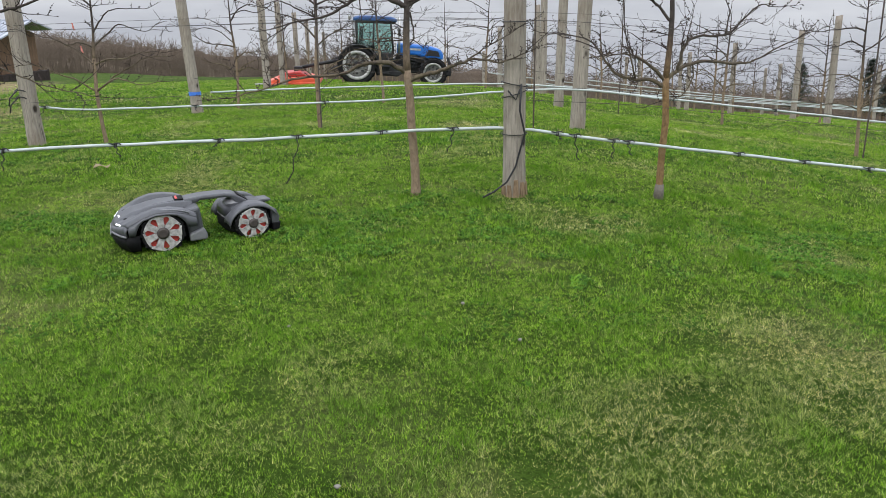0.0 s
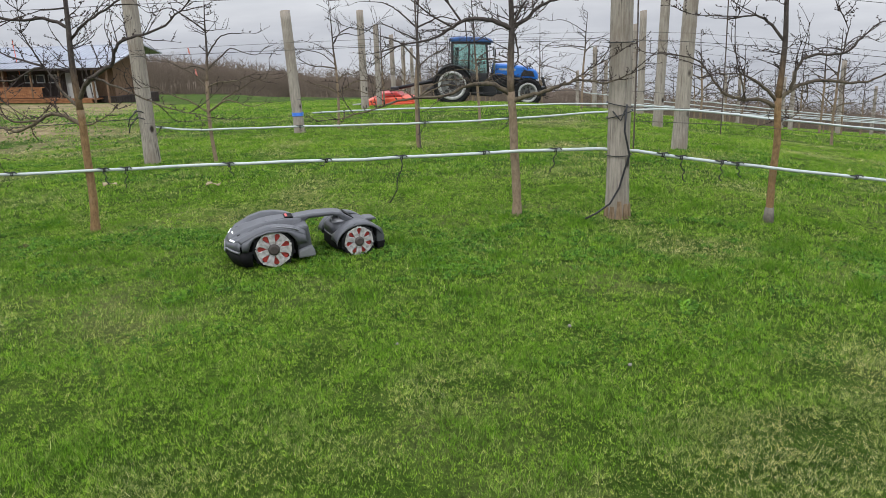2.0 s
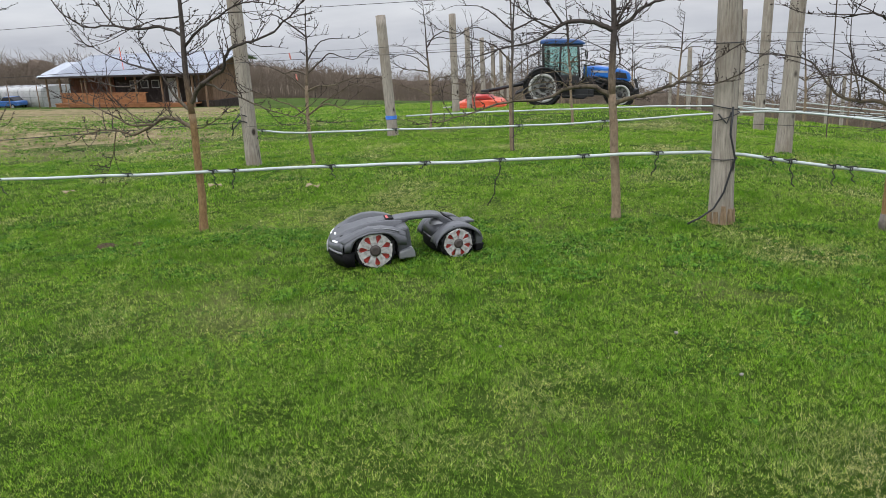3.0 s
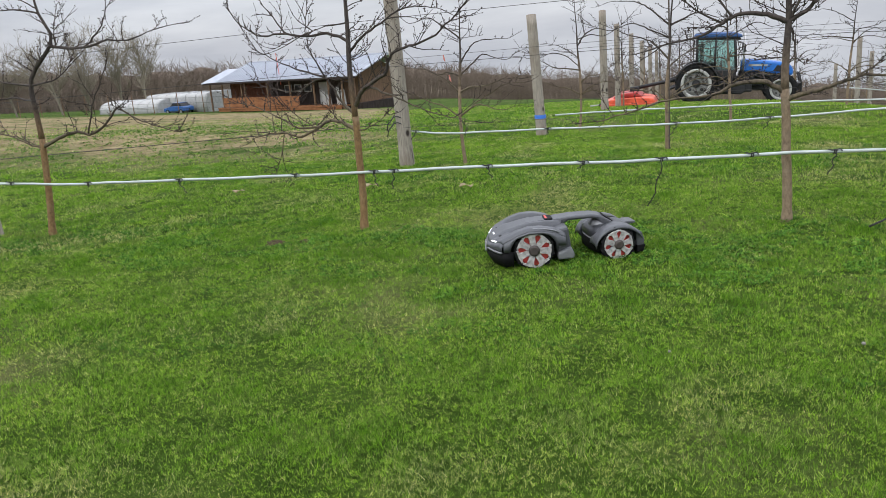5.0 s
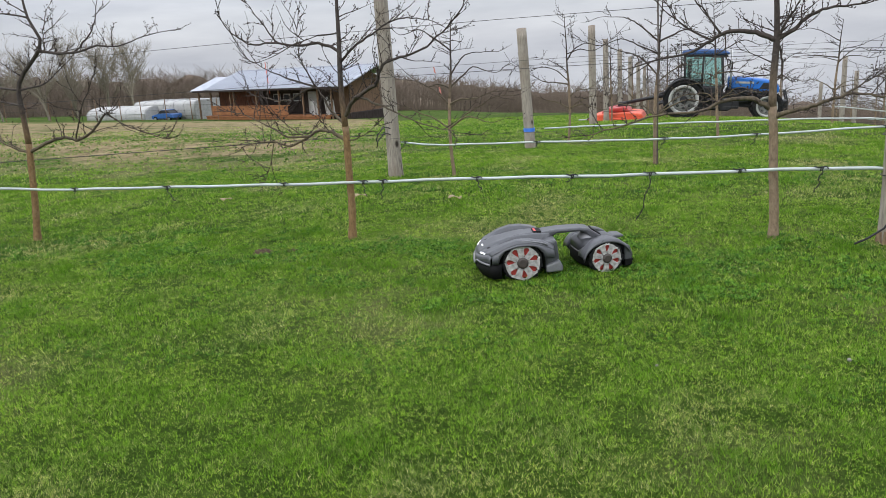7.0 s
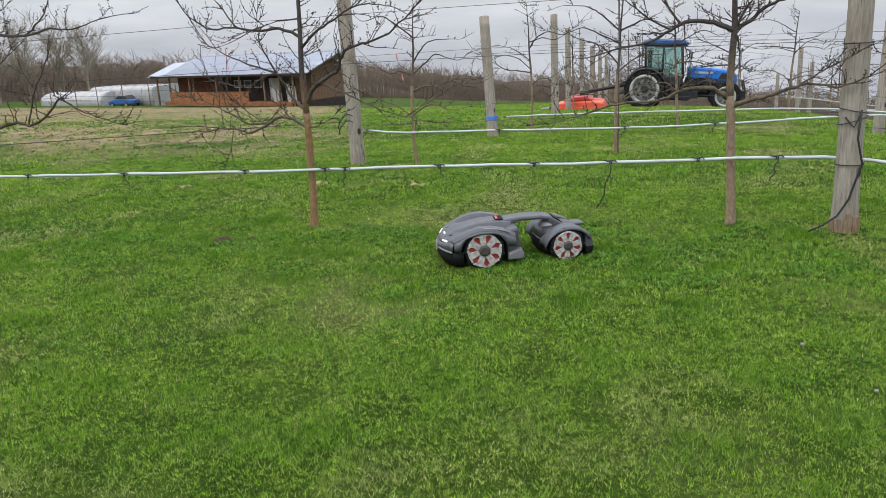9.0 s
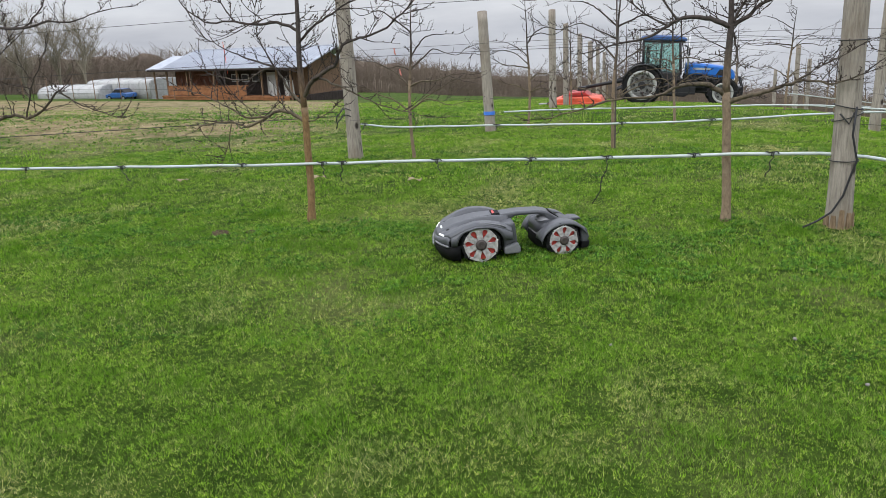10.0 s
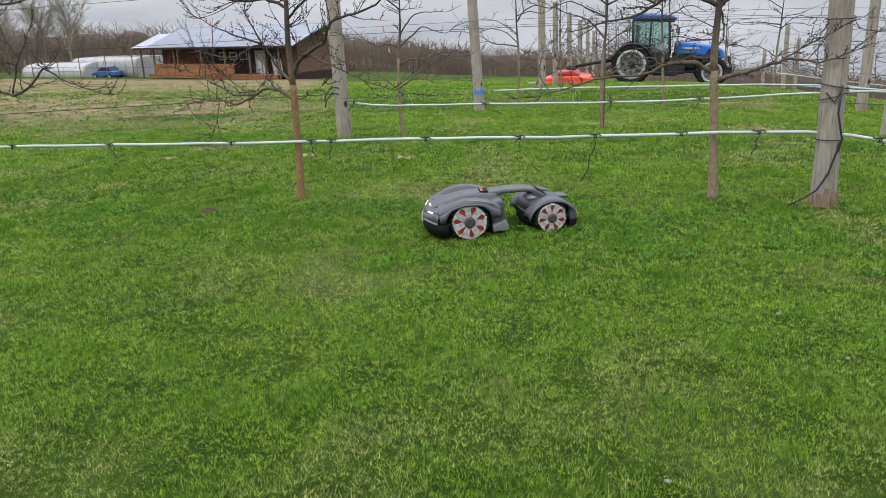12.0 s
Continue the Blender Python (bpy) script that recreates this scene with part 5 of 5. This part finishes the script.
def pick(a, x, y):
    i, j = np.clip((x - X0) / CELL, 0, NX - 1.01), np.clip((y - Y0) / CELL, 0, NY - 1.01)
    i0, j0 = i.astype(int), j.astype(int)
    u, v = i - i0, j - j0
    return (a[i0, j0] * (1 - u) + a[i0 + 1, j0] * u) * (1 - v) + (a[i0, j0 + 1] * (1 - u) + a[i0 + 1, j0 + 1] * u) * v


heights = np.array([[turf_z(X0 + i * CELL, Y0 + j * CELL) for j in range(NY)] for i in range(NX)])


def sward(name, r0, r1, per_m2, width, tall, loose, mixed, rng, label):
    """Blades of grass in small bunches over a ring of the lawn about the standing place; each blade is a pointed strip."""
    a0, a1 = (radians(-46), radians(68)) if r0 < 3 else (radians(-36), radians(57))
    n = int(per_m2 * (a1 - a0) / 2 * (r1 * r1 - r0 * r0))
    c = n // 7
    r, a = np.sqrt(rng.uniform(r0 * r0, r1 * r1, c)), rng.uniform(a0, a1, c)
    home = np.repeat(np.arange(c), 7)
    n = len(home)
    x, y = (-r * np.sin(a))[home] + rng.normal(0, loose, n), (0.4 + r * np.cos(a))[home] + rng.normal(0, loose, n)
    own = 0.5 + (rng.random(c)[home] - 0.5) * mixed
    stray = rng.normal(0, 0.26, c)[home]
    tuft, pat = pick(tufts, x, y), pick(patchy, x, y)
    tuft = tuft + np.exp(-(((y - 6.0) / 0.7) ** 2)) * (0.12 + 0.5 * np.abs(tuft))
    near = np.clip((3.0 - y) / 1.1, 0, 1)
    bare = np.clip((-x - 0.45 * y + 0.5) / 3, 0, 1) * np.clip((y - 10.5) / 3, 0, 1)
    dry = np.clip((pat - 0.12) * 1.6 + 0.6 * near + 0.40 * np.clip(x - 0.1, 0, 1) * np.clip((5.2 - y) / 2, 0, 1) + tuft * 0.2 + bare * (1.0 + 1.4 * pat), 0, 1)
    keep = rng.random(n) < np.clip(0.85 + 0.4 * tuft - 0.05 * dry - 0.62 * bare, 0.12, 1)
    x, y, dry, tuft, own, stray = x[keep], y[keep], dry[keep], tuft[keep], own[keep], stray[keep]
    n = len(x)
    z = pick(heights, x, y)
    h = tall * rng.uniform(0.4, 1.15, n) * (1 - 0.4 * dry) * np.clip(1 + 0.9 * tuft, 0.5, 1.9) * (0.6 + 0.8 * own)
    t, f = rng.uniform(0, 2 * np.pi, n), rng.uniform(0, 2 * np.pi, n)
    lean = h * rng.uniform(0.2, 1.2, n) * (1 + 0.5 * dry)
    w = width * rng.uniform(0.6, 1.3, n)
    wx, wy = np.cos(f) * w / 2, np.sin(f) * w / 2
    dx, dy = np.cos(t) * lean, np.sin(t) * lean
    low = z - 0.004
    tip = np.stack([x + dx, y + dy, z + h], 1)
    foot = [np.stack([x - wx, y - wy, low], 1), np.stack([x + wx, y + wy, low], 1)]
    co, order, starts = np.stack([*foot, tip], 1), [0, 1, 2], [0]
    k, m = co.shape[1], len(order)
    me = bpy.data.meshes.new(name)
    me.vertices.add(n * k)
    me.vertices.foreach_set("co", co.ravel())
    me.loops.add(n * m)
    me.loops.foreach_set("vertex_index", ((np.arange(n) * k)[:, None] + np.array([order])).ravel().astype(np.int32))
    me.polygons.add(n * len(starts))
    me.polygons.foreach_set("loop_start", ((np.arange(n) * m)[:, None] + np.array([starts])).ravel().astype(np.int32))
    me.update(calc_edges=True)
    for key, value in (("dryness", dry * 0.85 + 0.05 + stray + rng.normal(0, 0.15, n)), ("tuft", 0.40 + 1.0 * tuft + rng.normal(0, 0.1, n)), ("clump", own)):
        mark = me.attributes.new(key, "FLOAT", "POINT")
        mark.data.foreach_set("value", np.repeat(np.clip(value, 0, 1), k).astype(np.float32))
    me.materials.append(BLADE)
    return tagged(new(name, me), label, "grass", kind="stuff")


rng = np.random.default_rng(4)
sward("grass", 1.8, 4.4, 40000, 0.0021, 0.018, 0.0065, 0.85, rng, "short spring grass with dry straw-coloured patches")
sward("grass", 4.4, 8.0, 18000, 0.0029, 0.022, 0.010, 0.65, rng, "short spring grass round the tree row")
sward("grass", 8.0, 14.0, 4800, 0.0058, 0.030, 0.022, 0.45, rng, "short spring grass between the orchard rows")
sward("grass", 14.0, 25.0, 800, 0.012, 0.036, 0.05, 0.3, rng, "short grass in the far lanes of the orchard")
sward("grass", 25.0, 48.0, 110, 0.030, 0.05, 0.12, 0.3, rng, "rough grass on the slope below the orchard")


def herbs(name, x0, x1, y0, y1, count, size, cover, seed, label):
    """Broad-leaved weeds that gather in irregular patches of the lawn."""
    rnd = random.Random(seed)
    s = Shape()
    while count:
        x, y = rnd.uniform(x0, x1), rnd.uniform(y0, y1)
        v = noise.noise((x * 1.3, y * 2.0, seed)) + 0.8 * noise.noise((x * 5.5, y * 6.5, seed + 3.0))
        mid = 1 - abs(2 * (y - y0) / (y1 - y0) - 1)
        if v + 0.25 * mid < cover:
            continue
        count -= 1
        z, turn = turf_z(x, y), rnd.uniform(0, 6.283)
        for i in range(5):
            a = turn + 1.257 * i + rnd.uniform(-0.4, 0.4)
            o, q = Vector((math.cos(a), math.sin(a), 0)), Vector((-math.sin(a), math.cos(a), 0))
            ln, w, up = size * rnd.uniform(0.6, 1.4), size * rnd.uniform(0.14, 0.27), rnd.uniform(0.35, 1.15)
            p, k = Vector((x, y, z + 0.004)), len(s.v)
            s.v += [p, p + o * ln * 0.5 + q * w + Vector((0, 0, ln * up * 0.7)), p + o * ln * 0.5 - q * w + Vector((0, 0, ln * up * 0.7)), p + o * ln + Vector((0, 0, ln * up * 0.72))]
            s.f += [(k, k + 1, k + 2), (k + 1, k + 3, k + 2)]
    tagged(part(name, s, WEED), label, "weeds", kind="stuff")


herbs("lawn_herbs", -8.5, 4.5, 5.1, 6.9, 5600, 0.025, 0.27, 31, "patches of dark broad-leaved weeds along the tree row")
herbs("lawn_herbs", -5.0, 4.0, 3.4, 5.4, 1200, 0.018, 0.45, 37, "scattered broad-leaved weeds in the lawn")
herbs("lawn_herbs", -9.0, 6.0, 8.6, 10.8, 3500, 0.030, 0.28, 33, "patches of weeds along the second tree row")
herbs("slope_herbs", -22.0, -5.0, 11.0, 26.0, 5000, 0.045, 0.25, 35, "dark weed clumps on the rough slope")

# weeds, stones and dead leaves in the lawn


def weed(x, y, size, seed):
    rnd = random.Random(seed)
    s = Shape()
    for i in range(44):
        a, r = rnd.uniform(0, 6.283), size * math.sqrt(rnd.random()) * 0.8
        p = Vector((r * math.cos(a), r * math.sin(a), 0.0))
        b3, ln, w = rnd.uniform(0, 6.283), rnd.uniform(0.02, 0.05), rnd.uniform(0.004, 0.009)
        o, q = Vector((math.cos(b3), math.sin(b3), 0)), Vector((-math.sin(b3), math.cos(b3), 0))
        up = rnd.uniform(0.25, 0.9)
        k = len(s.v)
        s.v += [p, p + o * ln * 0.45 + q * w + Vector((0, 0, ln * up * 0.7)), p + o * ln * 0.45 - q * w + Vector((0, 0, ln * up * 0.7)), p + o * ln + Vector((0, 0, ln * up * 0.75))]
        s.f += [(k, k + 1, k + 2), (k + 1, k + 3, k + 2)]
    ob = part("weed_clump", s, WEED, at=pose(x, y, turf_z(x, y)))
    tagged(ob, "clump of broad green weed leaves in the lawn", "weed", "lawn weeds", "stuff")


wr = random.Random(21)
for i, (x, y, s) in enumerate(((-1.05, 6.35, 0.16), (-0.75, 6.5, 0.13), (-2.3, 6.2, 0.12), (-1.7, 5.0, 0.15), (-1.95, 4.9, 0.1), (1.35, 5.35, 0.2), (1.6, 5.15, 0.16), (1.9, 5.9, 0.2), (2.5, 5.6, 0.18),
                               (0.45, 6.0, 0.16), (0.3, 6.15, 0.12), (-4.3, 5.9, 0.14), (-3.6, 6.1, 0.12), (-4.9, 6.0, 0.13), (-2.9, 6.0, 0.1), (-5.6, 6.3, 0.12), (3.2, 6.3, 0.2), (2.9, 8.6, 0.22), (4.1, 9.1, 0.24), (2.3, 8.9, 0.2),
                               (0.7, 7.4, 0.15), (-0.2, 6.2, 0.12), (-6.2, 5.6, 0.14), (1.0, 4.7, 0.12))):
    weed(x, y, s, 300 + i)
    weed(x + wr.uniform(-0.25, 0.25), y + wr.uniform(-0.2, 0.2), s * 0.7, 500 + i)
soil = Nodes("bare_soil", 0.95, 0, 0.1)
crumb = soil.noise(45, 6, 0.75)
soil.color(soil.ramp(crumb, (0.3, (0.030, 0.020, 0.012)), (0.7, (0.120, 0.085, 0.055)))).bump(crumb, 1.0, 0.02)
for i, (x, y, r) in enumerate(((-3.97, 5.99, 0.09), (-3.72, 6.06, 0.05))):
    heap = [[(r * k * math.cos(a) * (1.3 + 0.2 * math.sin(3 * a + i)), r * k * math.sin(a), z * r + 0.01 * noise.noise((a * 2, k * 5, i))) for a in (2 * math.pi * j / 18 for j in range(18))] for k, z in ((1, -0.1), (0.8, 0.16), (0.55, 0.32), (0.3, 0.28), (0.02, 0.36))]
    tagged(part("soil_heap", Shape().grid(heap, close=True), soil.mat, smooth=True, at=pose(x, y, turf_z(x, y))), "small heap of dark crumbly soil in the lawn", "soil heap", "soil heaps")
STONE = plain("pale_stone", (0.20, 0.185, 0.16), 0.8, 0, 0.2, 30, 0.3)
LEAF = plain("dead_leaf", (0.24, 0.19, 0.10), 0.8, 0, 0.25, 40, 0.3)
for i, (x, y, r) in enumerate(((-0.10, 2.72, 0.009), (0.6, 3.9, 0.009), (-0.5, 4.1, 0.008), (0.35, 4.35, 0.010))):
    s = Shape().grid([[(r * 1.3 * math.cos(a) * k * (1 + 0.2 * math.sin(3 * a + i)), r * math.sin(a) * k, z * r) for a in (2 * math.pi * j / 9 for j in range(9))] for k, z in ((0.6, -0.3), (1, 0.2), (0.8, 0.8), (0.1, 1.0))], close=True)
    tagged(part("pebble", s, STONE, smooth=True, at=pose(x, y, turf_z(x, y) + 0.012, 0, 0, 40 * i)), "small pale stone lying in the grass", "stone", "stones in the lawn")
for i, (x, y) in enumerate(((-3.02, 8.15), (-4.25, 8.4), (-6.0, 8.3))):
    s = Shape().grid([[(-0.07 + 0.035 * j, w * (0.03 + 0.012 * math.sin(j * 2 + i)), 0.03 + 0.012 * math.sin(j * 1.3 + w)) for w in (-1, 0, 1)] for j in range(5)])
    tagged(part("dead_leaf", s, LEAF, smooth=True, thick=0.003, at=pose(x, y, turf_z(x, y) + 0.015, 8, 0, 35 * i)), "curled pale dead leaf on the grass", "leaf", "dead leaves")
